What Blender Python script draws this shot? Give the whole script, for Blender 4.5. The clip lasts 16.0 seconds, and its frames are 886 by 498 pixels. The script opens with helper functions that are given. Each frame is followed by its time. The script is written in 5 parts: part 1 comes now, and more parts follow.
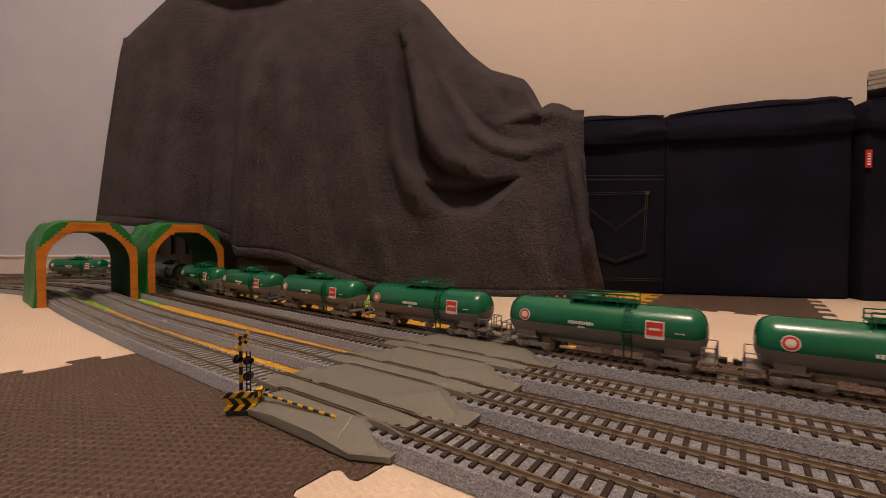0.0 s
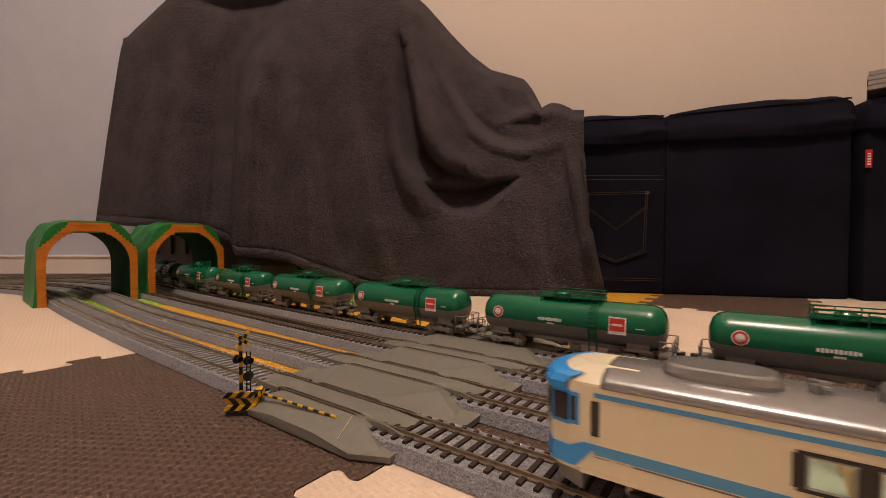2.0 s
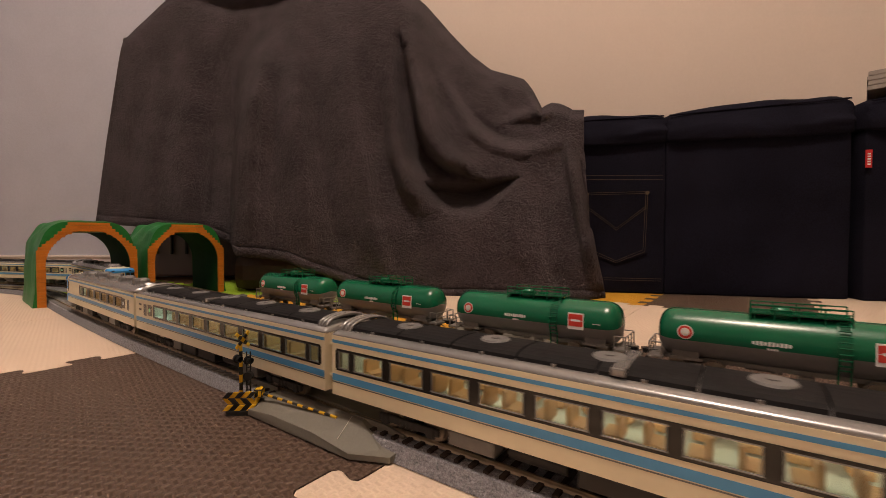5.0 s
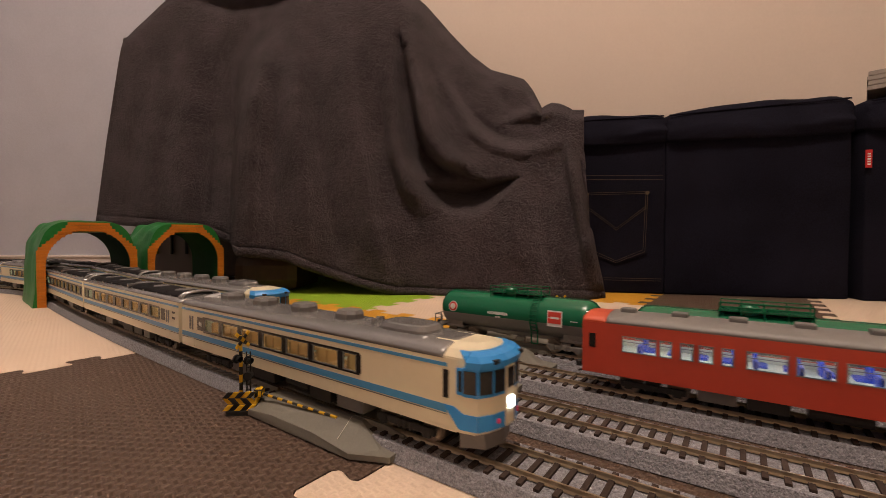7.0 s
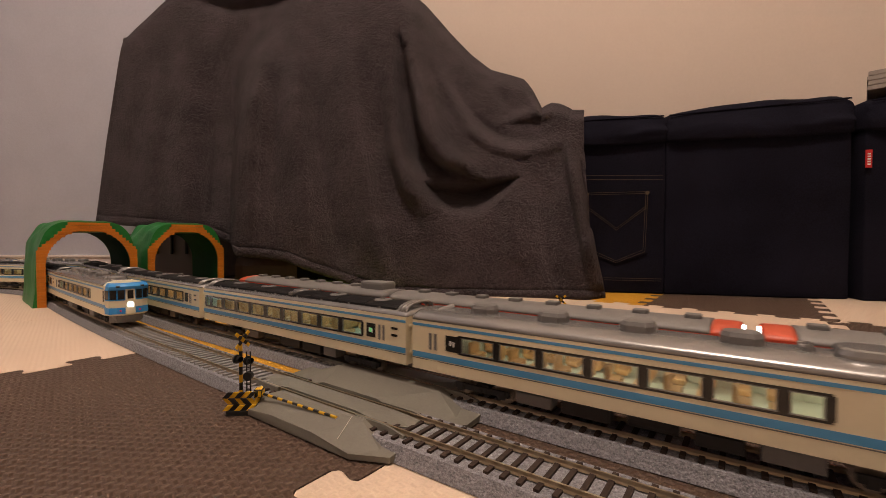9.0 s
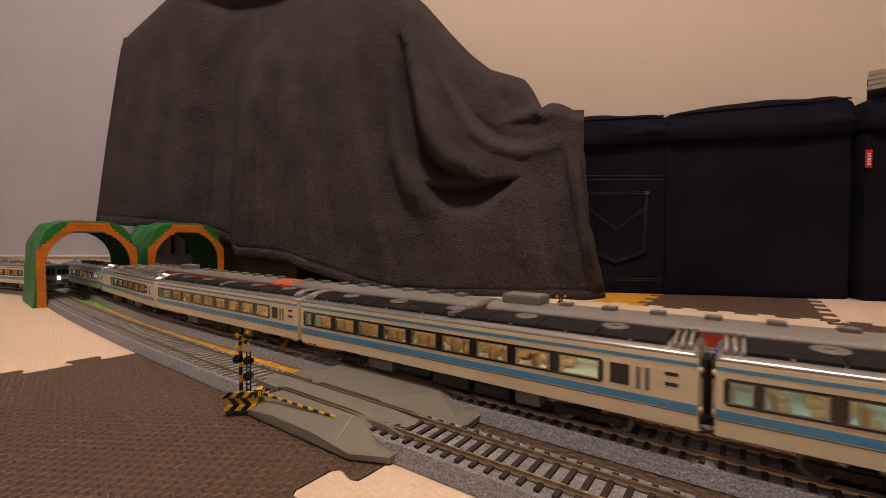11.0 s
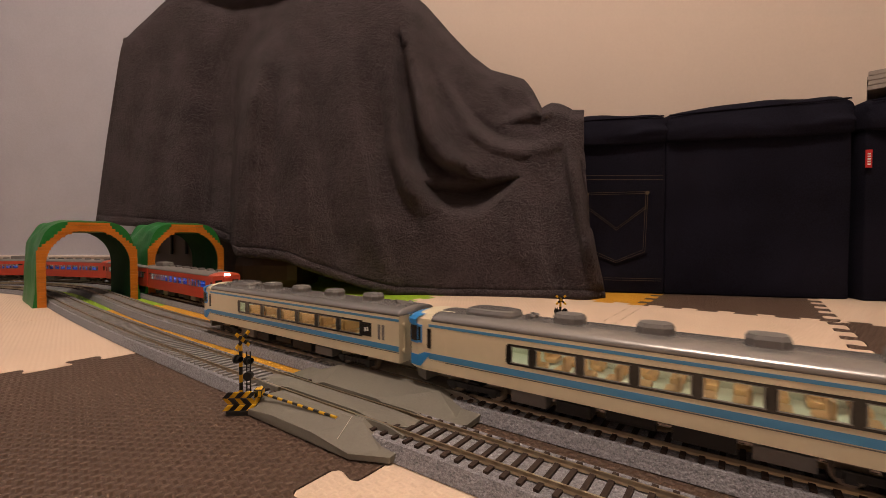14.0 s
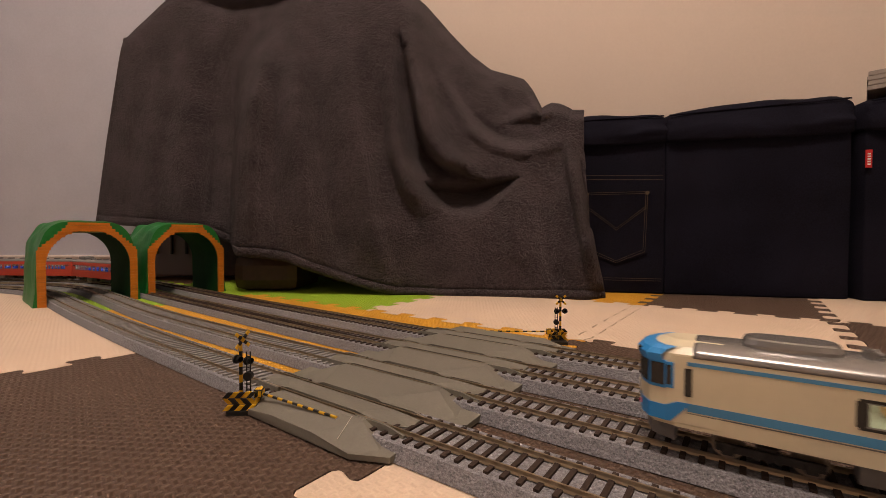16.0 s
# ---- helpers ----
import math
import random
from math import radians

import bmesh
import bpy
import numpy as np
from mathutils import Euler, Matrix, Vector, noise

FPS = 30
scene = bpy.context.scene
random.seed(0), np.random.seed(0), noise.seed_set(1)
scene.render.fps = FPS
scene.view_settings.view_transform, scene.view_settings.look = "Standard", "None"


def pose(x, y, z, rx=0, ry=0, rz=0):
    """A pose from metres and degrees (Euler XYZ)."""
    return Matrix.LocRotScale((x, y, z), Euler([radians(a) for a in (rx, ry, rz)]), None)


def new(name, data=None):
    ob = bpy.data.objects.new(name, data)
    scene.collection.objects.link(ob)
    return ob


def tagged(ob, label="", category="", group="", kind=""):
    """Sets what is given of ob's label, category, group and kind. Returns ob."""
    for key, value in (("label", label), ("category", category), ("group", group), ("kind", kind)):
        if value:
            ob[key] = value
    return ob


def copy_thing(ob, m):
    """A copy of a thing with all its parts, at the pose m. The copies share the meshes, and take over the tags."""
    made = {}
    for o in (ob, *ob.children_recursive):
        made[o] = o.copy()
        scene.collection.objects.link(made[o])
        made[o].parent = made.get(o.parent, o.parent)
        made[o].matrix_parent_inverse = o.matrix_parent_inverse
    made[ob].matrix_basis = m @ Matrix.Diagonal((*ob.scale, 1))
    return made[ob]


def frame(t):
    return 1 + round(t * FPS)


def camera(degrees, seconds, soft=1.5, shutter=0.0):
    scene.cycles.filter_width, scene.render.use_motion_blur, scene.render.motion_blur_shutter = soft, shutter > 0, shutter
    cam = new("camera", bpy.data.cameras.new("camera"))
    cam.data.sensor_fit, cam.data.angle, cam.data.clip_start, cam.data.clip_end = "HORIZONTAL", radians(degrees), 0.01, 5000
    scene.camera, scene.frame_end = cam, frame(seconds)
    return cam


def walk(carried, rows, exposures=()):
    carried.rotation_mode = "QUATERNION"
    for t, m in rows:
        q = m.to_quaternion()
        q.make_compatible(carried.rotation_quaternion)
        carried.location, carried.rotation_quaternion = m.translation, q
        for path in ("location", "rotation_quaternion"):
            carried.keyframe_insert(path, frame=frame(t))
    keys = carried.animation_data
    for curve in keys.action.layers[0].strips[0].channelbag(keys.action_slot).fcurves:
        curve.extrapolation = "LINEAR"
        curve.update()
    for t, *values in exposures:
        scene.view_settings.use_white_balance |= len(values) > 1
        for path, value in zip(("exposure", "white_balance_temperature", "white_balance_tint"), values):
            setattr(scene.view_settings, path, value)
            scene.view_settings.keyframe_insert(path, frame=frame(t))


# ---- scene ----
# ---- camera ----
cam = camera(91.8, 16.0, soft=0.8, shutter=0.2)
VIEW = pose(0, 0, 0.1039, 90 - 1.47, 0, 0)
walk(cam, [(0.0, VIEW), (16.0, VIEW)], exposures=[(0.0, 0.0), (16.0, 0.0)])

# ---- world and lamps ----
world = bpy.data.worlds.new("night_room")
world.use_nodes = True
world.node_tree.nodes["Background"].inputs[0].default_value = (1.0, 0.85, 0.7, 1)
world.node_tree.nodes["Background"].inputs[1].default_value = 0.03
scene.world = world


lamp_data = bpy.data.lights.new("ceiling_lamp_light", "POINT")
lamp_data.energy, lamp_data.shadow_soft_size, lamp_data.color = 84.0, 0.14, (1.0, 0.795, 0.68)
new("ceiling_lamp_light", lamp_data).matrix_world = pose(-0.05, -0.10, 2.10)

# ---- materials ----


def material(name, base, rough=0.5, metal=0.0, grain=400.0, vary=0.12, blotch=12.0, bump=0.05, bump_scale=None, spec=0.5, per_piece=0.0, emit=None, coat=0.0, sheen=0.0):
    """A base colour with fine grain, large blotches and a little relief."""
    m = bpy.data.materials.new(name)
    m.use_nodes = True
    nt = m.node_tree
    b = nt.nodes["Principled BSDF"]
    b.inputs["Roughness"].default_value, b.inputs["Metallic"].default_value = rough, metal
    b.inputs["Specular IOR Level"].default_value = spec
    b.inputs["Coat Weight"].default_value = coat
    b.inputs["Sheen Weight"].default_value = sheen
    tc = nt.nodes.new("ShaderNodeTexCoord")
    n1, n2 = nt.nodes.new("ShaderNodeTexNoise"), nt.nodes.new("ShaderNodeTexNoise")
    n1.inputs["Scale"].default_value, n2.inputs["Scale"].default_value = grain, blotch
    n1.inputs["Detail"].default_value, n2.inputs["Detail"].default_value = 3, 4
    for n in (n1, n2):
        nt.links.new(tc.outputs["Object"], n.inputs["Vector"])
    add = nt.nodes.new("ShaderNodeMath")
    add.operation = "ADD"
    nt.links.new(n1.outputs["Fac"], add.inputs[0])
    nt.links.new(n2.outputs["Fac"], add.inputs[1])
    mr = nt.nodes.new("ShaderNodeMapRange")
    mr.inputs["From Min"].default_value, mr.inputs["From Max"].default_value = 0.6, 1.4
    mr.inputs["To Min"].default_value, mr.inputs["To Max"].default_value = 1 - vary, 1 + vary
    nt.links.new(add.outputs[0], mr.inputs["Value"])
    last = mr.outputs[0]
    if per_piece:
        oi = nt.nodes.new("ShaderNodeObjectInfo")
        pr = nt.nodes.new("ShaderNodeMapRange")
        pr.inputs["To Min"].default_value, pr.inputs["To Max"].default_value = 1 - per_piece, 1 + per_piece
        nt.links.new(oi.outputs["Random"], pr.inputs["Value"])
        mul = nt.nodes.new("ShaderNodeMath")
        mul.operation = "MULTIPLY"
        nt.links.new(last, mul.inputs[0])
        nt.links.new(pr.outputs[0], mul.inputs[1])
        last = mul.outputs[0]
    mix = nt.nodes.new("ShaderNodeVectorMath")
    mix.operation = "SCALE"
    mix.inputs[0].default_value = base
    nt.links.new(last, mix.inputs["Scale"])
    nt.links.new(mix.outputs[0], b.inputs["Base Color"])
    if bump:
        n3 = nt.nodes.new("ShaderNodeTexNoise")
        n3.inputs["Scale"].default_value, n3.inputs["Detail"].default_value = bump_scale or grain, 3
        nt.links.new(tc.outputs["Object"], n3.inputs["Vector"])
        bp = nt.nodes.new("ShaderNodeBump")
        bp.inputs["Strength"].default_value, bp.inputs["Distance"].default_value = bump, 0.001
        nt.links.new(n3.outputs["Fac"], bp.inputs["Height"])
        nt.links.new(bp.outputs[0], b.inputs["Normal"])
    if emit:
        b.inputs["Emission Color"].default_value, b.inputs["Emission Strength"].default_value = (*emit[0], 1), emit[1]
    return m


def mat_foam(name, base, relief=0.9):
    """Foam mat with a fine woven basket relief."""
    m = material(name, base, rough=0.62, grain=900, vary=0.10, blotch=7, bump=0, spec=0.35)
    nt = m.node_tree
    b = nt.nodes["Principled BSDF"]
    tc = nt.nodes.new("ShaderNodeTexCoord")
    mp = nt.nodes.new("ShaderNodeMapping")
    mp.inputs["Rotation"].default_value = (0, 0, radians(49))
    nt.links.new(tc.outputs["Object"], mp.inputs["Vector"])
    w1, w2 = nt.nodes.new("ShaderNodeTexWave"), nt.nodes.new("ShaderNodeTexWave")
    for w, d in ((w1, "X"), (w2, "Y")):
        w.wave_type, w.bands_direction = "BANDS", d
        w.inputs["Scale"].default_value, w.inputs["Distortion"].default_value = 88, 0.4
        nt.links.new(mp.outputs[0], w.inputs["Vector"])
    ck = nt.nodes.new("ShaderNodeTexChecker")
    ck.inputs["Scale"].default_value = 277
    nt.links.new(mp.outputs[0], ck.inputs["Vector"])
    mx = nt.nodes.new("ShaderNodeMix")
    nt.links.new(ck.outputs["Fac"], mx.inputs[0])
    nt.links.new(w1.outputs["Fac"], mx.inputs[2])
    nt.links.new(w2.outputs["Fac"], mx.inputs[3])
    bp = nt.nodes.new("ShaderNodeBump")
    bp.inputs["Strength"].default_value, bp.inputs["Distance"].default_value = relief, 0.0014
    nt.links.new(mx.outputs[0], bp.inputs["Height"])
    nt.links.new(bp.outputs[0], b.inputs["Normal"])
    return m


def mat_fleece():
    """Short crinkled pile: clumped relief at the size of the tufts, brushed patches above it."""
    m = material("fleece_brown_grey", (0.0600, 0.0472, 0.0520), rough=1.0, grain=240, vary=0.55, blotch=16, bump=1.0, bump_scale=150, spec=0.03, sheen=0.10)
    for n in m.node_tree.nodes:
        if n.bl_idname == "ShaderNodeBump":
            n.inputs["Distance"].default_value = 0.011
            src = n.inputs["Height"].links[0].from_node
            src.inputs["Distortion"].default_value = 1.6
            src.inputs["Detail"].default_value = 5
    return m


def mat_glass(name, tint=(0.9, 0.95, 0.95), rough=0.02):
    m = bpy.data.materials.new(name)
    m.use_nodes = True
    nt = m.node_tree
    out = nt.nodes["Material Output"]
    nt.nodes.remove(nt.nodes["Principled BSDF"])
    tr, gl, mx = nt.nodes.new("ShaderNodeBsdfTransparent"), nt.nodes.new("ShaderNodeBsdfGlossy"), nt.nodes.new("ShaderNodeMixShader")
    mx.inputs[0].default_value = 0.06
    tr.inputs[0].default_value = (*tint, 1)
    gl.inputs["Roughness"].default_value = rough
    nt.links.new(tr.outputs[0], mx.inputs[1])
    nt.links.new(gl.outputs[0], mx.inputs[2])
    nt.links.new(mx.outputs[0], out.inputs[0])
    return m


def mat_ballast():
    m = material("ballast_grey", (0.225, 0.222, 0.238), rough=0.9, grain=1500, vary=0.55, blotch=600, bump=1.0, bump_scale=900, spec=0.2)
    return m


M = {
    "brown": mat_foam("foam_brown", (0.099, 0.061, 0.042)),
    "cream": mat_foam("foam_cream", (0.68, 0.535, 0.405), 0.3),
    "yellow": mat_foam("foam_yellow", (0.72, 0.36, 0.03)),
    "green": mat_foam("foam_green", (0.32, 0.52, 0.03)),
    "ballast": mat_ballast(),
    "tie_dark": material("tie_dark_brown", (0.046, 0.032, 0.026), rough=0.9, spec=0.15, per_piece=0.15, bump=0.2),
    "tie_grey": material("tie_concrete_grey", (0.24, 0.23, 0.22), rough=0.85, per_piece=0.1, bump=0.2),
    "rail": material("rail_nickel", (0.34, 0.27, 0.18), rough=0.33, metal=0.75, grain=300, vary=0.25, bump=0.1),
    "road": material("crossing_grey_plastic", (0.165, 0.157, 0.130), rough=0.55, grain=700, vary=0.08, bump=0.15, spec=0.35),
    "line": material("crossing_white_line", (0.55, 0.52, 0.45), rough=0.7),
    "fleece": mat_fleece(),
    "denim": material("denim_dark_navy", (0.0098, 0.0096, 0.0165), rough=0.95, grain=500, vary=0.6, blotch=9, bump=0.5, bump_scale=1500, spec=0.06),
    "stitch": material("stitch_ochre_thread", (0.11, 0.075, 0.04), rough=0.9),
    "tag_red": material("woven_tag_red", (0.55, 0.02, 0.02), rough=0.8),
    "wall_grey": material("wallpaper_cool_grey", (0.48, 0.485, 0.54), rough=0.95, grain=160, vary=0.05, blotch=14, bump=0.35, bump_scale=240, spec=0.1),
    "wall_beige": material("wallpaper_beige", (0.63, 0.54, 0.46), rough=0.95, grain=160, vary=0.03, blotch=3, bump=0.2, bump_scale=240, spec=0.1),
    "ceiling": material("ceiling_white", (0.78, 0.75, 0.7), rough=0.95, bump=0.1),
    "trim": material("baseboard_white", (0.72, 0.66, 0.62), rough=0.5, bump=0.02),
    "wood_dark": material("dark_brown_wood", (0.035, 0.017, 0.010), rough=0.45, grain=90, vary=0.4, blotch=20, bump=0.1),
    "wood_floor": material("wood_floor", (0.32, 0.19, 0.10), rough=0.5, grain=40, vary=0.25, blotch=8, bump=0.1),
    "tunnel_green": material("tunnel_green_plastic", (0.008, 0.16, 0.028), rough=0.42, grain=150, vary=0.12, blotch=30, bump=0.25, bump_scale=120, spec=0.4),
    # darker copy of the tunnel green: shade inside the arch is in its colour
    "tunnel_shade": material("tunnel_green_painted_shade", (0.003, 0.045, 0.010), rough=0.75, grain=150, vary=0.2, blotch=30, bump=0.3, bump_scale=120, spec=0.12),
    "tunnel_orange": material("tunnel_orange_plastic", (0.50, 0.155, 0.008), rough=0.5, grain=400, vary=0.1, per_piece=0.09, bump=0.2, spec=0.4),
    "cream_paint": material("coach_cream_paint", (0.70, 0.625, 0.44), rough=0.33, grain=300, vary=0.03, blotch=20, bump=0.03),
    "blue_paint": material("coach_blue_paint", (0.069, 0.280, 0.522), rough=0.35, grain=300, vary=0.05, bump=0.02),
    "cab_blue": material("cab_bright_blue_paint", (0.03, 0.27, 0.66), rough=0.35, grain=300, vary=0.05, bump=0.02),
    "roof_silver": material("coach_roof_silver", (0.29, 0.285, 0.28), rough=0.25, metal=0.55, grain=500, vary=0.06, bump=0.05),
    "roof_grey": material("roof_unit_grey", (0.15, 0.145, 0.14), rough=0.5, grain=500, vary=0.08, bump=0.05),
    "roof_black": material("roof_panel_black", (0.012, 0.0115, 0.012), rough=0.7, grain=400, vary=0.2, bump=0.15, spec=0.12),
    "panel_dark": material("window_band_black", (0.012, 0.011, 0.01), rough=0.25, bump=0),
    "under": material("underframe_dark_grey", (0.016, 0.015, 0.014), rough=0.6, grain=300, vary=0.2, bump=0.1),
    "under_grey": material("underframe_tank_grey", (0.16, 0.155, 0.15), rough=0.5, bump=0.05),
    "seat_tan": material("seat_tan_plastic", (0.62, 0.33, 0.13), rough=0.6, per_piece=0.12, bump=0.05),
    "seat_blue": material("seat_blue_plastic", (0.02, 0.07, 0.55), rough=0.5, per_piece=0.1, bump=0.05),
    "interior": material("coach_interior_cream", (0.55, 0.56, 0.46), rough=0.7, bump=0),
    "lamp_warm": material("interior_strip_warm", (0.8, 0.7, 0.5), emit=((1.0, 0.92, 0.72), 4.5), bump=0),
    "lamp_cool": material("interior_strip_cool", (0.7, 0.8, 0.75), emit=((0.72, 1.0, 0.96), 3.6), bump=0),
    "lamp_white": material("interior_strip_white", (0.8, 0.8, 0.8), emit=((0.92, 0.90, 1.0), 7.0), bump=0),
    "head_sign": material("head_sign_lit_yellow_green", (0.7, 0.9, 0.4), emit=((0.72, 1.0, 0.30), 2.2), bump=0),
    "headlight": material("headlight_lit", (0.9, 0.9, 0.9), emit=((0.95, 0.98, 1.0), 8.0), bump=0),
    "tail_red": material("tail_light_red", (0.6, 0.02, 0.08), rough=0.3, emit=((1.0, 0.05, 0.15), 0.08), bump=0),
    "glass": mat_glass("coach_window_glass", (0.88, 0.93, 0.9)),
    "red_paint": material("coach_vermilion_paint", (0.50, 0.055, 0.026), rough=0.42, grain=300, vary=0.05, bump=0.03),
    "red_end": material("coach_orange_red_roof_end", (0.56, 0.085, 0.035), rough=0.42, grain=300, vary=0.05, bump=0.03),
    "roof_warm": material("coach_roof_warm_grey", (0.175, 0.168, 0.160), rough=0.5, grain=500, vary=0.06, bump=0.05),
    "tank_green": material("tank_green_paint", (0.003, 0.118, 0.050), rough=0.24, grain=300, vary=0.05, bump=0.02),
    "tank_grey": material("tank_grey_paint", (0.175, 0.17, 0.16), rough=0.4, grain=300, vary=0.06, bump=0.03),
    "frame_grey": material("wagon_frame_grey", (0.27, 0.255, 0.235), rough=0.38, metal=0.5, bump=0.05),
    "wheel": material("wheel_metal_brown", (0.30, 0.25, 0.20), rough=0.35, metal=0.8, bump=0.05),
    "white_mark": material("white_marking", (0.75, 0.75, 0.72), rough=0.6, bump=0),
    "red_mark": material("red_label", (0.55, 0.035, 0.02), rough=0.5, bump=0),
    "yellow_mark": material("yellow_mark", (0.75, 0.48, 0.02), rough=0.5, bump=0),
    "black": material("black_plastic", (0.010, 0.010, 0.010), rough=0.45, bump=0.05),
    "signal_yellow": material("signal_yellow_plastic", (0.72, 0.42, 0.01), rough=0.45, bump=0.05),
    "mauve": material("cabinet_mauve_grey", (0.16, 0.125, 0.125), rough=0.6, bump=0.02),
    "paper": material("paper_grey", (0.30, 0.265, 0.235), rough=0.9),
    "lamp_shade": material("ceiling_lamp_diffuser", (0.9, 0.85, 0.75), emit=((1.0, 0.75, 0.5), 3.0), bump=0),
    "sign_green": material("exit_sign_green", (0.02, 0.4, 0.08), emit=((0.05, 0.8, 0.2), 0.5), bump=0),
}

# ---- mesh helpers ----


def part(name, bm, mat, parent=None, label="", m=None, smooth=False):
    """Links a bmesh as one mesh object, under a thing or part if given."""
    me = bpy.data.meshes.new(name)
    bmesh.ops.recalc_face_normals(bm, faces=bm.faces[:])
    bm.to_mesh(me)
    bm.free()
    if smooth:
        for p in me.polygons:
            p.use_smooth = True
    for one in mat if isinstance(mat, (list, tuple)) else (mat,):
        me.materials.append(one)
    return place(name, me, parent, label, m)


def place(name, me, parent=None, label="", m=None):
    ob = new(name, me)
    if parent:
        ob.parent = parent
    if m is not None:
        ob.matrix_basis = m
    if label:
        ob["label"] = label
    return ob


def thing(name, label, category, group="", m=None, kind=""):
    ob = new(name)
    ob.empty_display_size = 0.02
    if m is not None:
        ob.matrix_basis = m
    return tagged(ob, label, category, group, kind)


def box(bm, c, s, bevel=0.0, m=None, mat=0):
    """A box of centre c and size s, with bevelled edges."""
    g = bmesh.ops.create_cube(bm, size=1.0, matrix=Matrix.Translation(c) @ Matrix.Diagonal((*s, 1)))
    vs = g["verts"]
    fs = {f for v in vs for f in v.link_faces}
    if bevel:
        es = list({e for v in vs for e in v.link_edges})
        r = bmesh.ops.bevel(bm, geom=es, offset=bevel, segments=2, affect="EDGES", profile=0.6)
        fs = set(r["faces"]) | {f for f in fs if f.is_valid}
        vs = list({v for f in fs for v in f.verts})
    for f in fs:
        f.material_index = mat
    if m is not None:
        bmesh.ops.transform(bm, matrix=m, verts=vs)
    return vs


def rod(bm, a, b, r, seg=8, r2=None, mat=0, caps=True):
    """A round bar from a to b."""
    a, b = Vector(a), Vector(b)
    d = b - a
    mm = Matrix.Translation((a + b) / 2) @ d.to_track_quat("Z", "Y").to_matrix().to_4x4()
    g = bmesh.ops.create_cone(bm, cap_ends=caps, segments=seg, radius1=r, radius2=r if r2 is None else r2, depth=d.length, matrix=mm)
    for f in {f for v in g["verts"] for f in v.link_faces}:
        f.material_index = mat


def loft(bm, rings, closed_ring=True, caps=True, mat=None):
    """Quads between rings of equal length; mat(i, j) gives a material index."""
    vs = [[bm.verts.new(p) for p in r] for r in rings]
    n = len(vs[0])
    for i in range(len(vs) - 1):
        for j in range(n if closed_ring else n - 1):
            k = (j + 1) % n
            f = bm.faces.new((vs[i][j], vs[i][k], vs[i + 1][k], vs[i + 1][j]))
            if mat:
                f.material_index = mat(i, j)
    if caps and closed_ring:
        for r in (vs[0], vs[-1]):
            bm.faces.new(r)
    return vs


def poly_slab(bm, pts, z0, z1):
    """An upright slab over a plan polygon."""
    lo, hi = [bm.verts.new((x, y, z0)) for x, y in pts], [bm.verts.new((x, y, z1)) for x, y in pts]
    n = len(pts)
    bm.faces.new(hi)
    bm.faces.new(lo[::-1])
    for i in range(n):
        bm.faces.new((lo[i], lo[(i + 1) % n], hi[(i + 1) % n], hi[i]))
    return lo + hi


B = bmesh.new

# ---- the plan of the tracks ----
PHI, D_TWO, S_BEND, R_TWO, CURVE = 0.856, 0.1748, 0.9817, 0.5447, 0.055
RAIL_TOP = 0.0104
ALONG = Vector((-math.sin(PHI), math.cos(PHI)))
ACROSS = Vector((math.cos(PHI), math.sin(PHI)))
SPACING = 0.06


def centre_line(offset, drift=0.0):
    """Points of a track's centre, from its far return leg through the bend and along the run past the camera; u = 0 where the bend begins."""
    pts = []
    c = ALONG * S_BEND + ACROSS * (D_TWO - R_TWO)
    r = R_TWO + offset
    a0 = math.atan2(ACROSS.y, ACROSS.x)
    end = c + Vector((math.cos(a0 + math.pi), math.sin(a0 + math.pi))) * r
    for i in range(80, 0, -1):
        pts.append(end - ALONG * (i * 0.02))
    steps = 160
    for i in range(steps, 0, -1):
        a = a0 + math.pi * i / steps
        pts.append(c + Vector((math.cos(a), math.sin(a))) * r)
    mark = len(pts)
    s = S_BEND
    base, slope = None, 0
    while s > -2.9:
        if s > -0.25:
            lat, slope = D_TWO + CURVE * (s - S_BEND) ** 2, 2 * CURVE * (s - S_BEND)
            base = (s, lat)
        else:
            lat = base[1] + slope * (s - base[0])
        d = (ALONG + ACROSS * slope).normalized()
        pts.append(ALONG * s + ACROSS * lat + Vector((d.y, -d.x)) * (offset + drift * math.exp(-((s - 0.62) / 0.19) ** 2)))
        s -= 0.01
    p = np.array([tuple(v) for v in pts])
    u = np.concatenate([[0], np.cumsum(np.linalg.norm(np.diff(p, axis=0), axis=1))])
    return u - u[mark], p


LINES = {1: centre_line(-SPACING), 2: centre_line(0.0, -0.0065), 3: centre_line(SPACING, 0.003), 4: centre_line(2 * SPACING)}


def on_track(i, u, lat=0.0):
    """The place at u on track i, lat metres towards the near side, and the unit direction of growing u."""
    uu, p = LINES[i]
    a = Vector((float(np.interp(u, uu, p[:, 0])), float(np.interp(u, uu, p[:, 1]))))
    b = Vector((float(np.interp(u + 0.004, uu, p[:, 0])), float(np.interp(u + 0.004, uu, p[:, 1]))))
    d = (b - a).normalized()
    return a + Vector((d.y, -d.x)) * lat, d


def run_pose(i, u, wheelbase):
    """The pose of a wagon whose two bogies stand on track i."""
    a, _ = on_track(i, u - wheelbase / 2)
    b, _ = on_track(i, u + wheelbase / 2)
    d = b - a
    return pose((a.x + b.x) / 2, (a.y + b.y) / 2, RAIL_TOP, 0, 0, math.degrees(math.atan2(d.y, d.x)))

# ---- room ----
ROW_DIR = Vector((0.968, -0.25))
CORNER = Vector((-0.25, 1.27))


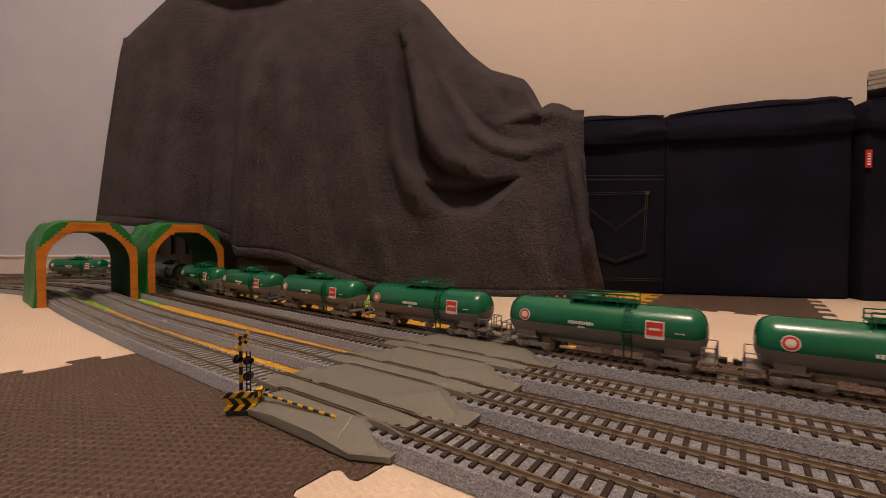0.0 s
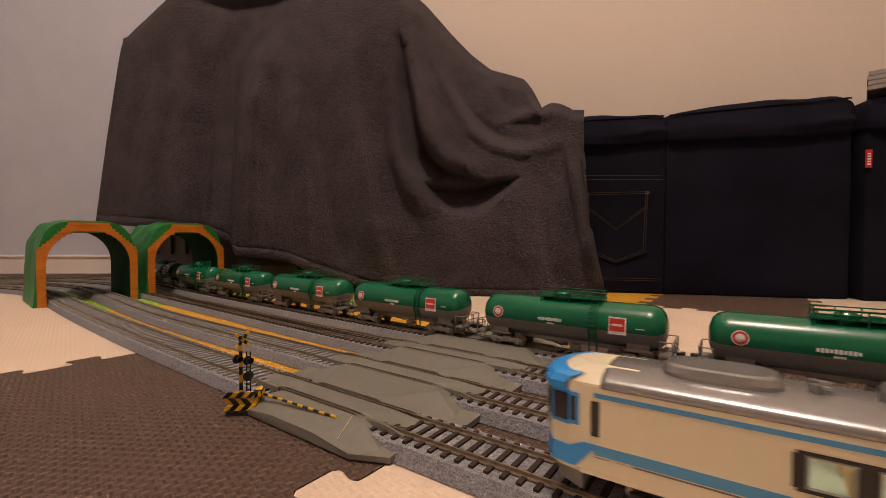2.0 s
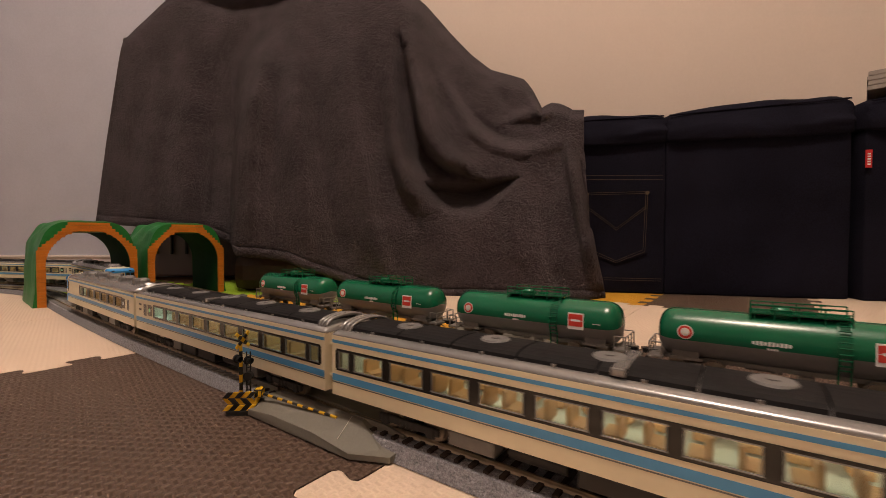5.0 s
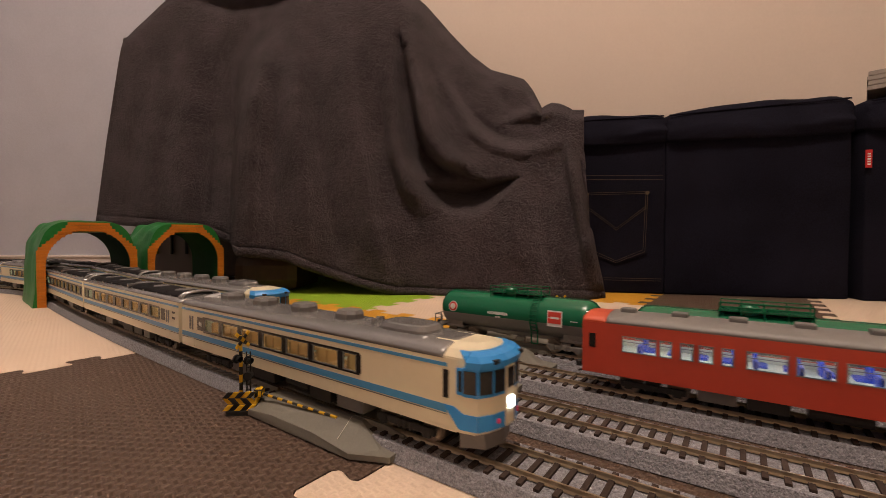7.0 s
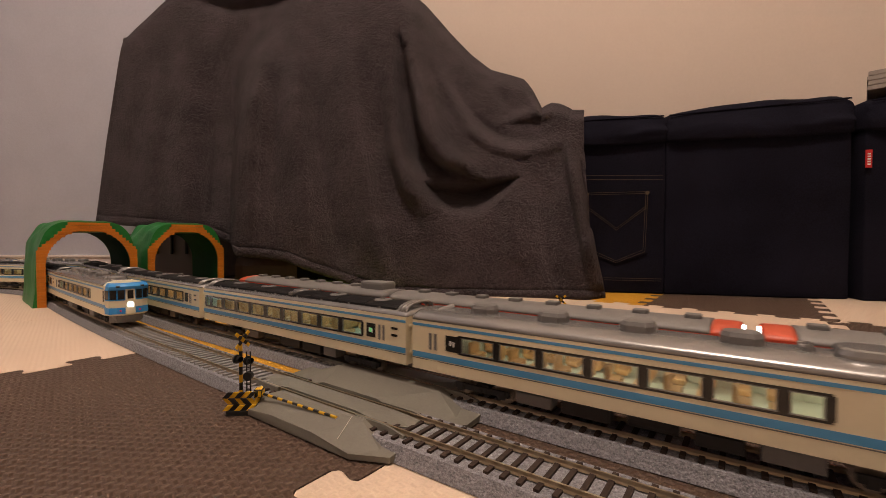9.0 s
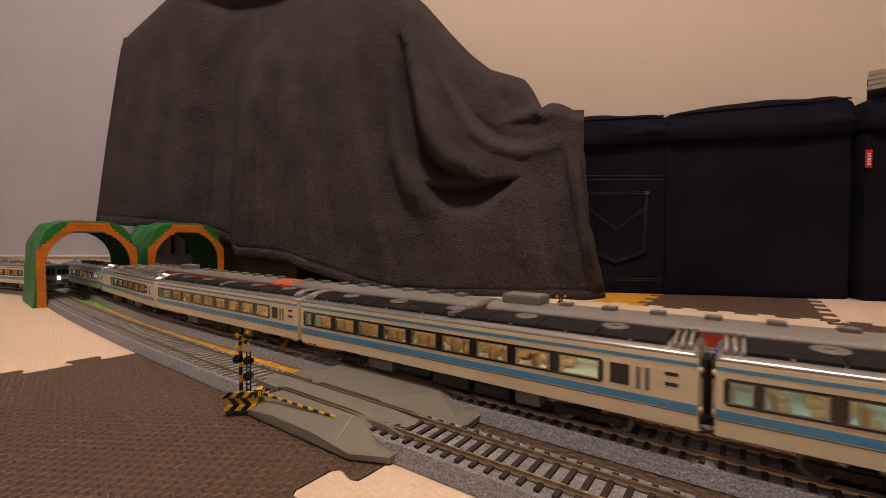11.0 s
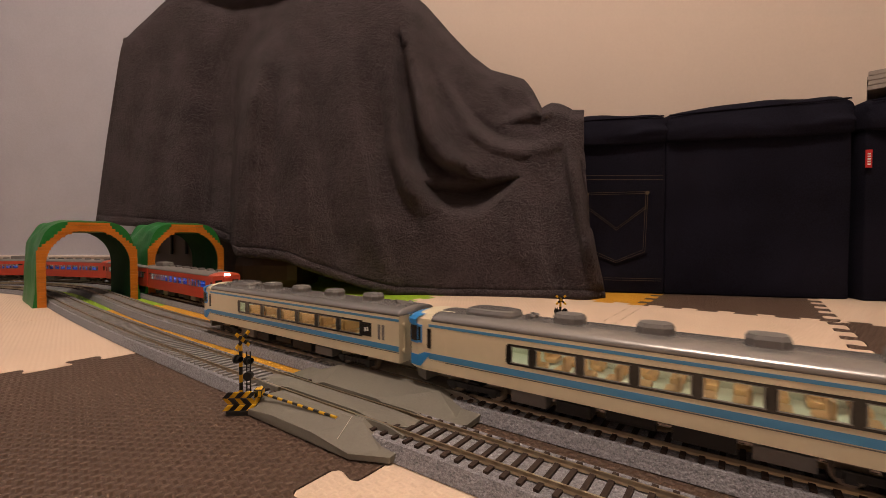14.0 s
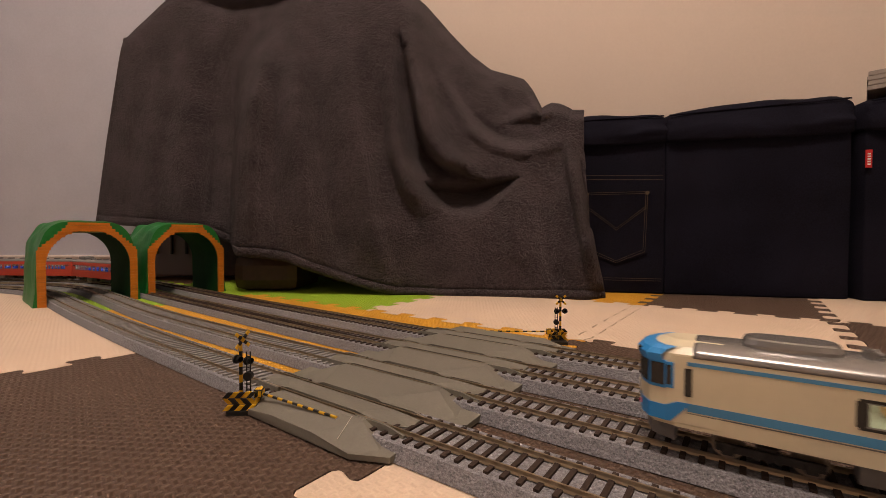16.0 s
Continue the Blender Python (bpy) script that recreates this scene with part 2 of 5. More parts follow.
def wall(name, a, b, mat, height=2.4, thick=0.1, label=""):
    """A wall whose inner face runs from a to b, its body to the left of that line."""
    a, b = Vector(a), Vector(b)
    d = (b - a).normalized()
    n = Vector((-d.y, d.x)) * thick
    bm = B()
    poly_slab(bm, [a, b, b + n, a + n], -0.012, height)
    ob = part(name, bm, M[mat])
    return tagged(ob, label, "wall", kind="structure")


wall("wall_north", (-2.2, 1.27), CORNER, "wall_grey", label="cool grey textured wallpaper wall")
far_end = CORNER + ROW_DIR * 3.8
wall("wall_north_east", CORNER, far_end, "wall_beige", label="smooth beige wall behind the storage stools")
wall("wall_east", far_end, (far_end.x, -2.6), "wall_beige", label="plain beige side wall")
wall("wall_south", (far_end.x, -2.6), (-2.2, -2.6), "wall_beige", label="plain beige wall behind the camera")
wall("wall_west", (-2.2, -2.6), (-2.2, 1.27), "wall_grey", label="plain grey side wall")
bm = B()
box(bm, (0.7, -0.6, 2.42), (6.2, 4.2, 0.04))
tagged(part("ceiling", bm, M["ceiling"]), "plain white ceiling", "ceiling", kind="structure")
bm = B()
box(bm, (0.7, -0.6, -0.03), (6.2, 4.2, 0.036))
tagged(part("floor", bm, M["wood_floor"]), "brown wooden floor under the foam mats", "floor", kind="structure")
bm = B()
box(bm, (-1.225, 1.264, 0.026), (1.95, 0.012, 0.056), 0.002)
box(bm, (-1.225, 1.262, 0.050), (1.95, 0.016, 0.006), 0.001)
tagged(part("baseboard", bm, M["trim"]), "off-white painted baseboard with a moulded top", "baseboard", kind="structure")

lamp = thing("ceiling_lamp", "round white ceiling lamp, lit", "lamp", m=pose(-0.05, -0.10, 2.4))
bm = B()
rod(bm, (0, 0, -0.10), (0, 0, 0.0), 0.24, 40, 0.27)
part("base", bm, M["ceiling"], lamp)
bm = B()
rod(bm, (0, 0, -0.125), (0, 0, -0.10), 0.20, 40, 0.24)
part("diffuser", bm, M["lamp_shade"], lamp)

# ---- foam mats ----
E_ONE = Vector((math.cos(radians(-36)), math.sin(radians(-36))))
E_TWO = Vector((math.cos(radians(54)), math.sin(radians(54))))
COLS = [-1.64, -1.34, -1.04, -0.74, -0.455, -0.14, 0.085, 0.37, 0.67, 0.97, 1.27]
ROWS = [-0.765, -0.465, -0.165, 0.180, 0.435, 0.715, 1.015, 1.315]
COLOURS = {
    (3, 2): "cream", (2, 2): "cream", (1, 2): "cream", (4, 2): "brown", (5, 2): "cream", (6, 2): "brown",
    (4, 1): "brown", (3, 1): "brown", (5, 1): "brown", (2, 1): "cream",
    (3, 3): "yellow", (4, 3): "yellow", (5, 3): "brown", (6, 3): "brown", (2, 3): "green", (1, 3): "green", (0, 3): "green",
    (3, 4): "green", (4, 4): "cream", (5, 4): "cream", (6, 4): "brown", (2, 4): "green", (1, 4): "green", (7, 4): "brown",
    (4, 5): "yellow", (5, 5): "brown", (6, 5): "cream", (3, 5): "yellow", (7, 5): "cream", (2, 5): "brown",
    (5, 6): "brown", (6, 6): "brown", (7, 6): "brown", (4, 6): "cream", (3, 6): "brown",
}


def toothed(a, b, flip, lag=0.0):
    """The jigsaw edge between two corners of the mats: rounded, undercut tabs at even steps."""
    d = b - a
    n = Vector((-d.y, d.x)).normalized()
    k = max(3, round(d.length / 0.05))
    shape = ((0.10, -0.0045), (0.20, -0.0040), (0.225, -0.0010), (0.175, 0.0060), (0.180, 0.0095), (0.23, 0.0115),
             (0.60, 0.0115), (0.65, 0.0095), (0.655, 0.0060), (0.605, -0.0010), (0.63, -0.0040), (0.73, -0.0045))
    return [a] + [a + d * ((i + f + lag) / k) + n * h * flip for i in range(k) for f, h in shape]


def foam_tile(ci, ri):
    def corner(i, j):
        return E_ONE * COLS[i] + E_TWO * ROWS[j]
    sides = [toothed(corner(ci, ri), corner(ci + 1, ri), 1), toothed(corner(ci + 1, ri), corner(ci + 1, ri + 1), 1, 0.26),
             toothed(corner(ci, ri + 1), corner(ci + 1, ri + 1), 1), toothed(corner(ci, ri), corner(ci, ri + 1), 1, 0.26)]
    ends = [corner(ci + 1, ri), corner(ci + 1, ri + 1), corner(ci, ri + 1), corner(ci, ri)]
    pts = sides[0] + sides[1] + (sides[2][1:] + [ends[1]])[::-1] + (sides[3][1:] + [ends[2]])[::-1]
    mid = (ends[0] + ends[2]) / 2
    pts = [mid + (p - mid) * 0.9962 - mid for p in pts]
    bm = B()
    vs = poly_slab(bm, [(p.x, p.y) for p in pts], -0.010, 0.0)
    colour = COLOURS.get((ci, ri), "brown" if (ci + ri) % 2 else "cream")
    bm.normal_update()
    bmesh.ops.triangulate(bm, faces=[f for f in bm.faces if len(f.verts) > 4])
    ob = part("foam_mat", bm, M[colour], m=pose(mid.x, mid.y, 0))
    tagged(ob, colour + " woven-textured foam puzzle mat on the floor", "foam mat", "foam puzzle mats")


for ci in range(len(COLS) - 1):
    for ri in range(len(ROWS) - 1):
        mid = E_ONE * (COLS[ci] + 0.15) + E_TWO * (ROWS[ri] + 0.15)
        if mid.y < 1.06 - max(0, mid.x) * 0.26 and mid.x > -1.95:
            foam_tile(ci, ri)

# ---- railway tracks ----
BED_TOP = 0.0074


def sweep(i, profile, u0, u1, step=0.02):
    """A profile of (lat, z) points swept along track i."""
    rings = []
    k = max(2, int((u1 - u0) / step))
    for j in range(k + 1):
        u = u0 + (u1 - u0) * j / k
        rings.append([(*on_track(i, u, lat)[0], z) for lat, z in profile])
    bm = B()
    loft(bm, rings)
    return bm


tie_bm = B()
box(tie_bm, (0, 0, 0), (0.0024, 0.0300, 0.0016), 0.0002)
tie_meshes = {}
for key in ("tie_dark", "tie_grey"):
    me = bpy.data.meshes.new("tie")
    tie_bm.to_mesh(me)
    me.materials.append(M[key])
    tie_meshes[key] = me
tie_bm.free()
for i in (1, 2, 3, 4):
    track = thing("railway_track", "model railway track with grey ballast, dark ties and worn rails", "railway track", "railway tracks")
    part("ballast_bed", sweep(i, [(-0.0208, 0.0005), (0.0208, 0.0005), (0.0174, BED_TOP), (-0.0174, BED_TOP)], -2.9, 3.72), M["ballast"], track)
    for lat in (-0.0088, 0.0088):
        h, w = RAIL_TOP, 0.00048
        part("rail", sweep(i, [(lat - 0.0010, BED_TOP + 0.0006), (lat + 0.0010, BED_TOP + 0.0006), (lat + w, BED_TOP + 0.0016), (lat + w, h), (lat - w, h), (lat - w, BED_TOP + 0.0016)], -2.9, 3.72), M["rail"], track)
    far = B()
    u = -0.9
    while u < 1.5:
        grey = i in (1, 2) and u < 0.72
        if -0.05 < u < 1.08:
            p, d = on_track(i, u)
            place("tie", tie_meshes["tie_grey" if grey else "tie_dark"], track, m=pose(p.x, p.y, BED_TOP + 0.0004, 0, 0, math.degrees(math.atan2(d.y, d.x))))
        else:
            p, d = on_track(i, u)
            box(far, (0, 0, 0), (0.0024, 0.0300, 0.0016), 0, pose(p.x, p.y, BED_TOP + 0.0004, 0, 0, math.degrees(math.atan2(d.y, d.x))))
        u += 0.0073
    tagged(part("far_ties", far, M["tie_dark"], track), kind="stuff")


# ---- level crossing ----
def crossing_plate(i, u0, u1, lat0, lat1, z_low, z_top, cut, name, parent, drop0=0.0, drop1=0.0):
    """A road plate between two lateral lines; each end falls in fanned facets from one high corner to a low lip."""
    w = lat1 - lat0
    bm = B()

    def vert(u, lat, z):
        return bm.verts.new((*on_track(i, u, lat)[0], z))
    zl = z_low + min(0.0032, (z_top - z_low) * 0.4)
    f0, f1 = lat0 + w * 0.03, lat1 - w * 0.03
    ends = []
    for u, s in ((u0, -1), (u1, 1)):
        peak = vert(u - s * cut * 0.92, lat0 + w * 0.16, z_top)
        far = vert(u - s * cut * 0.95, f0, z_top - drop0)
        near = vert(u - s * cut * 1.55, f1, z_top - drop1)
        ring = [vert(u - s * cut * 0.48, lat0, zl + 0.0012), vert(u - s * cut * 0.26, lat0 + w * 0.52, zl + 0.0002), vert(u - s * cut * 0.62, lat1, zl - 0.0006)]
        lip_top = [vert(u, lat0 + w * 0.04, zl + 0.0006), vert(u, lat0 + w * 0.60, zl - 0.0004)]
        foot = [vert(u - s * cut * 0.48, lat0, z_low), vert(u, lat0 + w * 0.04, z_low), vert(u, lat0 + w * 0.60, z_low), vert(u - s * cut * 0.62, lat1, z_low)]
        for f in ((far, peak, ring[0]), (peak, ring[1], ring[0]), (peak, ring[2], ring[1]), (peak, near, ring[2]),
                  (ring[0], ring[1], lip_top[1], lip_top[0]), (ring[1], ring[2], lip_top[1]),
                  (ring[0], lip_top[0], foot[1], foot[0]), (lip_top[0], lip_top[1], foot[2], foot[1]), (lip_top[1], ring[2], foot[3], foot[2])):
            bm.faces.new(f)
        ends.append((far, peak, near, ring, foot))
    (fa, pa, na, ra, ga), (fb, pb, nb, rb, gb) = ends
    bm.faces.new((fa, fb, pb, pa))
    bm.faces.new((pa, pb, nb, na))
    bm.faces.new((fa, ra[0], ga[0], gb[0], rb[0], fb))
    bm.faces.new((na, ra[2], ga[3], gb[3], rb[2], nb))
    bm.faces.new((ga[0], ga[1], ga[2], ga[3], gb[3], gb[2], gb[1], gb[0]))
    return part(name, bm, M["road"], parent)


def rail_fin(i, u, s, lat, parent):
    """A low pointed guide beside a rail at a plate's end."""
    bm = B()
    loft(bm, [[(*on_track(i, u + s * du, lat + dl)[0], z) for dl, z in ((-0.0011, BED_TOP), (0.0011, BED_TOP), (0.0006, BED_TOP + hh), (-0.0006, BED_TOP + hh))] for du, hh in ((-0.030, 0.0034), (-0.008, 0.0036), (0.004, 0.0012))])
    part("rail_guide", bm, M["road"], parent)


crossing = thing("level_crossing", "olive-grey plastic level crossing plates laid between and beside the rails", "level crossing")
TOP = 0.0106
crossing_plate(1, 0.708, 0.836, 0.0105, 0.0315, 0.001, TOP, 0.030, "ramp_plate", crossing, 0.0, 0.0045)
crossing_plate(4, 0.675, 0.825, -0.036, -0.0105, 0.001, TOP, 0.030, "ramp_plate", crossing, 0.0045, 0.0)
for i, (a, b) in {1: (0.70, 0.83), 2: (0.69, 0.83), 3: (0.685, 0.825), 4: (0.68, 0.82)}.items():
    crossing_plate(i, a, b, -0.0070, 0.0070, BED_TOP, TOP, 0.022, "rail_plate", crossing)
    for at, s in ((a, -1), (b, 1)):
        for lat in (-0.0106, 0.0106):
            rail_fin(i, at, s, lat, crossing)
for i, (a, b) in {1: (0.693, 0.846), 2: (0.688, 0.838), 3: (0.678, 0.834)}.items():
    crossing_plate(i, a, b, -0.0495, -0.0105, 0.001, TOP + 0.0004, 0.034, "road_plate", crossing)
bm = B()
a, d = on_track(1, 0.80, 0.0130)
b, _ = on_track(1, 0.807, 0.0290)
rod(bm, (*a, TOP + 0.0001), (*b, TOP - 0.0040), 0.00018, 6)
part("stop_line", bm, M["line"], crossing)


# ---- tunnels ----
def arch_in(z):
    return 0.0520 if z < 0.062 else 0.0520 * math.sqrt(max(0.0, 1 - ((z - 0.062) / 0.0545) ** 2))


def arch_out(z):
    return 0.0625 if z < 0.088 else max(0.026, 0.0625 - (z - 0.088) * 0.96)


def tunnel(m, label):
    t = thing("toy_tunnel", label, "toy tunnel", "toy tunnels", m)
    length, n = 0.135, 40
    bm = B()
    rings = []
    for k in range(15):
        x = length * k / 14
        ring = []
        for j in range(n + 1):
            a = math.pi * j / n
            y = 0.0640 * math.copysign(abs(math.cos(a)) ** 0.45, math.cos(a)) * (1 + 0.05 * (j in (0, n)))
            z = 0.1300 * math.sin(a) ** 0.62 if 0 < j < n else 0.0
            w = noise.noise(Vector((x * 30, y * 40, z * 40))) * 0.0028 + noise.noise(Vector((x * 9 + 5, y * 15, z * 15))) * 0.004
            f = 1 + w / 0.064 * min(1, k / 2) * (0.4 + 0.6 * min(1, z / 0.03))
            ring.append((x + 0.001, y * f, max(0, z * f)))
        for j in range(n, -1, -1):
            a = math.pi * j / n
            zz = 0.113 * math.sin(a) ** 0.75 if 0 < j < n else 0.0
            yy = math.copysign(max(0.0, arch_in(zz)), math.cos(a)) * 1.045
            if abs(math.cos(a)) < 1e-6:
                yy = 0.0
            ring.append((x + 0.001, yy, zz))
        rings.append(ring)
    loft(bm, rings)
    part("hill_shell", bm, M["tunnel_green"], t, "rough moulded dark green plastic", smooth=False)
    # added inner sheet; its dark colour stands in for shade inside the tunnel
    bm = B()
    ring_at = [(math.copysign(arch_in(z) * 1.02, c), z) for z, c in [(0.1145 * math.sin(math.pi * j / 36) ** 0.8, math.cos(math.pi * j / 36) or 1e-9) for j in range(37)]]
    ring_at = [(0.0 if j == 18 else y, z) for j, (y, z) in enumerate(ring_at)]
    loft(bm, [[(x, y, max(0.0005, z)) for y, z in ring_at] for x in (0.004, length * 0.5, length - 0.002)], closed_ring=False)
    shade_sheet = part("shade_sheet", bm, M["tunnel_shade"], t, "inner sheet in darker green, the tunnel's shade put into its colour", smooth=True)
    rows, h = 27, 0.00475
    front = part("brick_portal", portal_back(), M["tunnel_orange"], t, "orange plastic brick portal")
    for r in range(rows):
        z0, z1 = r * h, (r + 1) * h
        out = arch_out(z1)
        inn = arch_in(z0 + h * 0.5) if z0 < 0.1125 else 0.0
        for sgn in (-1, 1):
            k = 1 if z0 < 0.095 else max(1, round((out - inn) / 0.016))
            for q in range(k):
                a, b = inn + (out - inn) * q / k, inn + (out - inn) * (q + 1) / k
                if b - a < 0.002:
                    continue
                bb = B()
                w = 0.0002
                box(bb, (0, 0, 0), (0.0036 + 0.0004 * ((r * 7 + q * 3) % 3), b - a - w, h - 0.00035), 0.0003)
                part("brick", bb, M["tunnel_orange"], front, m=pose(-0.0016, sgn * (a + b) / 2, (z0 + z1) / 2))
    return t


def portal_back():
    """The recessed sheet behind the portal's bricks."""
    bm = B()
    zs = [i * 0.0045 for i in range(28)]
    for sgn in (-1, 1):
        left = [(arch_in(z) + 0.0004 if z < 0.1155 else 0.0, z) for z in zs]
        right = [(arch_out(z + 0.003) - 0.0012, z) for z in zs]
        rings = []
        for (a, z), (b, _) in zip(left, right):
            rings.append([(-0.0018, sgn * a, z), (0.0016, sgn * a, z), (0.0016, sgn * b, z), (-0.0018, sgn * b, z)])
        loft(bm, rings)
    return bm


yaw = math.degrees(math.atan2(ALONG.y, ALONG.x))
p = ALONG * 0.868 + ACROSS * 0.1465
tunnel(pose(p.x, p.y, 0, 0, 0, yaw), "green toy tunnel with orange brick portal over two near tracks")
p = ALONG * 0.868 + ACROSS * 0.2865
tunnel(pose(p.x, p.y, 0, 0, 0, yaw), "green toy tunnel with orange brick portal over two far tracks")


# ---- crossing signals ----
def striped_bar(bm, a, b, r, k, start=0, seg=8):
    """One bar in k bands of alternating material."""
    a, b = Vector(a), Vector(b)
    q = (b - a).to_track_quat("Z", "Y")
    rings = [[a.lerp(b, i / k) + q @ Vector((r * math.cos(2 * math.pi * j / seg), r * math.sin(2 * math.pi * j / seg), 0)) for j in range(seg)] for i in range(k + 1)]
    loft(bm, rings, mat=lambda i, j: (i + start) % 2)


YB = [M["signal_yellow"], M["black"]]


def crossing_signal(m, label, arm_yaw, arm_len, head, low=0.030, high=0.033):
    s = thing("crossing_signal", label, "crossing signal", "crossing signals", m)
    bm = B()
    striped_bar(bm, (0, 0, 0.004), (0, 0, 0.046), 0.0011, 9, 1)
    part("post", bm, YB, s)
    bm = B()
    for sg in (-1, 1):
        mm = pose(0, -0.0016, 0.0435, 0, sg * 42, 0)
        for j in range(5):
            box(bm, ((j - 2) * 0.0026, 0, 0), (0.0026, 0.0007, 0.0019), 0, mm, j % 2)
    part("crossbuck", bm, YB, s, m=pose(0, 0, 0, 0, 0, head))
    for sg in (-1, 1):
        for z in ((low,) if sg > 0 else (high,)):
            bm = B()
            rod(bm, (sg * 0.0040, -0.0005, z), (sg * 0.0040, -0.0016, z), 0.0026, 16)
            rod(bm, (sg * 0.0040, -0.0016, z), (sg * 0.0040, -0.0042, z), 0.0016, 12, 0.0019, caps=False)
            rod(bm, (0, 0, z), (sg * 0.0040, 0, z), 0.0005, 6)
            part("flasher", bm, M["black"], s, m=pose(0, 0, 0, 0, 0, head))
    bm = B()
    for x in (0.0030, 0.0052):
        rod(bm, (x, 0.001, 0.004), (x, 0.001, 0.036), 0.0004, 6)
    for j in range(9):
        rod(bm, (0.0030, 0.001, 0.006 + j * 0.0034), (0.0052, 0.001, 0.006 + j * 0.0034), 0.0003, 6)
    rod(bm, (0.0041, -0.0010, 0.0215), (0.0041, 0.0024, 0.0215), 0.0026, 14)
    part("ladder", bm, M["black"], s)
    bm = B()
    box(bm, (0.002, 0, 0.0016), (0.017, 0.013, 0.0032), 0.0006)
    part("base", bm, M["black"], s)
    def guard_plate(c, size, k, slant=0.0):
        g = B()
        box(g, c, size, 0.0003)
        for v in g.verts:
            v.co.x += slant * (v.co.z - c[2])
        part("guard_plate", g, YB[k % 2], s)

    for ix, x in enumerate((-0.0052, -0.0018, 0.0016, 0.0050, 0.0082)):
        for iz, z in enumerate((0.0048, 0.0085, 0.0122)):
            guard_plate((x, -0.0058 + 0.0006 * ((ix + iz) % 2), z), (0.0034 if ix < 4 else 0.0028, 0.0012, 0.0035), ix + iz // 2, (0.9, -0.9, 0.9)[iz])
    for iy, y in enumerate((-0.003, 0.002)):
        for iz, z in enumerate((0.0048, 0.0085, 0.0122)):
            guard_plate((0.0105, y, z), (0.0012, 0.005, 0.0035), iy + iz + 1)
    bm = B()
    a = radians(arm_yaw)
    start = Vector((0.011, -0.001, 0.0118))
    end = start + Vector((math.cos(a), math.sin(a), -0.03)) * arm_len
    box(bm, tuple(start), (0.0050, 0.0050, 0.0050), 0.0006, None, 1)
    striped_bar(bm, start, end, 0.00075, 15, 0)
    part("barrier_arm", bm, YB, s, "yellow and black striped lowered arm")
    return s


crossing_signal(pose(-0.1205, 0.2540, 0, 0, 0, 3), "yellow and black striped level crossing signal with lowered barrier arm", -33, 0.062, 66)
crossing_signal(pose(0.1150, 0.4190, 0, 0, 0, 175), "small striped crossing signal standing beyond the far track", -4, 0.062, 188, 0.0325, 0.0325)

# ---- storage stools ----


def smooth_corner(f):
    """How much the creases of a lid's flap show, from its middle to its corners."""
    return min(1.0, max(0.0, (abs(f - 0.5) - 0.12) / 0.25))


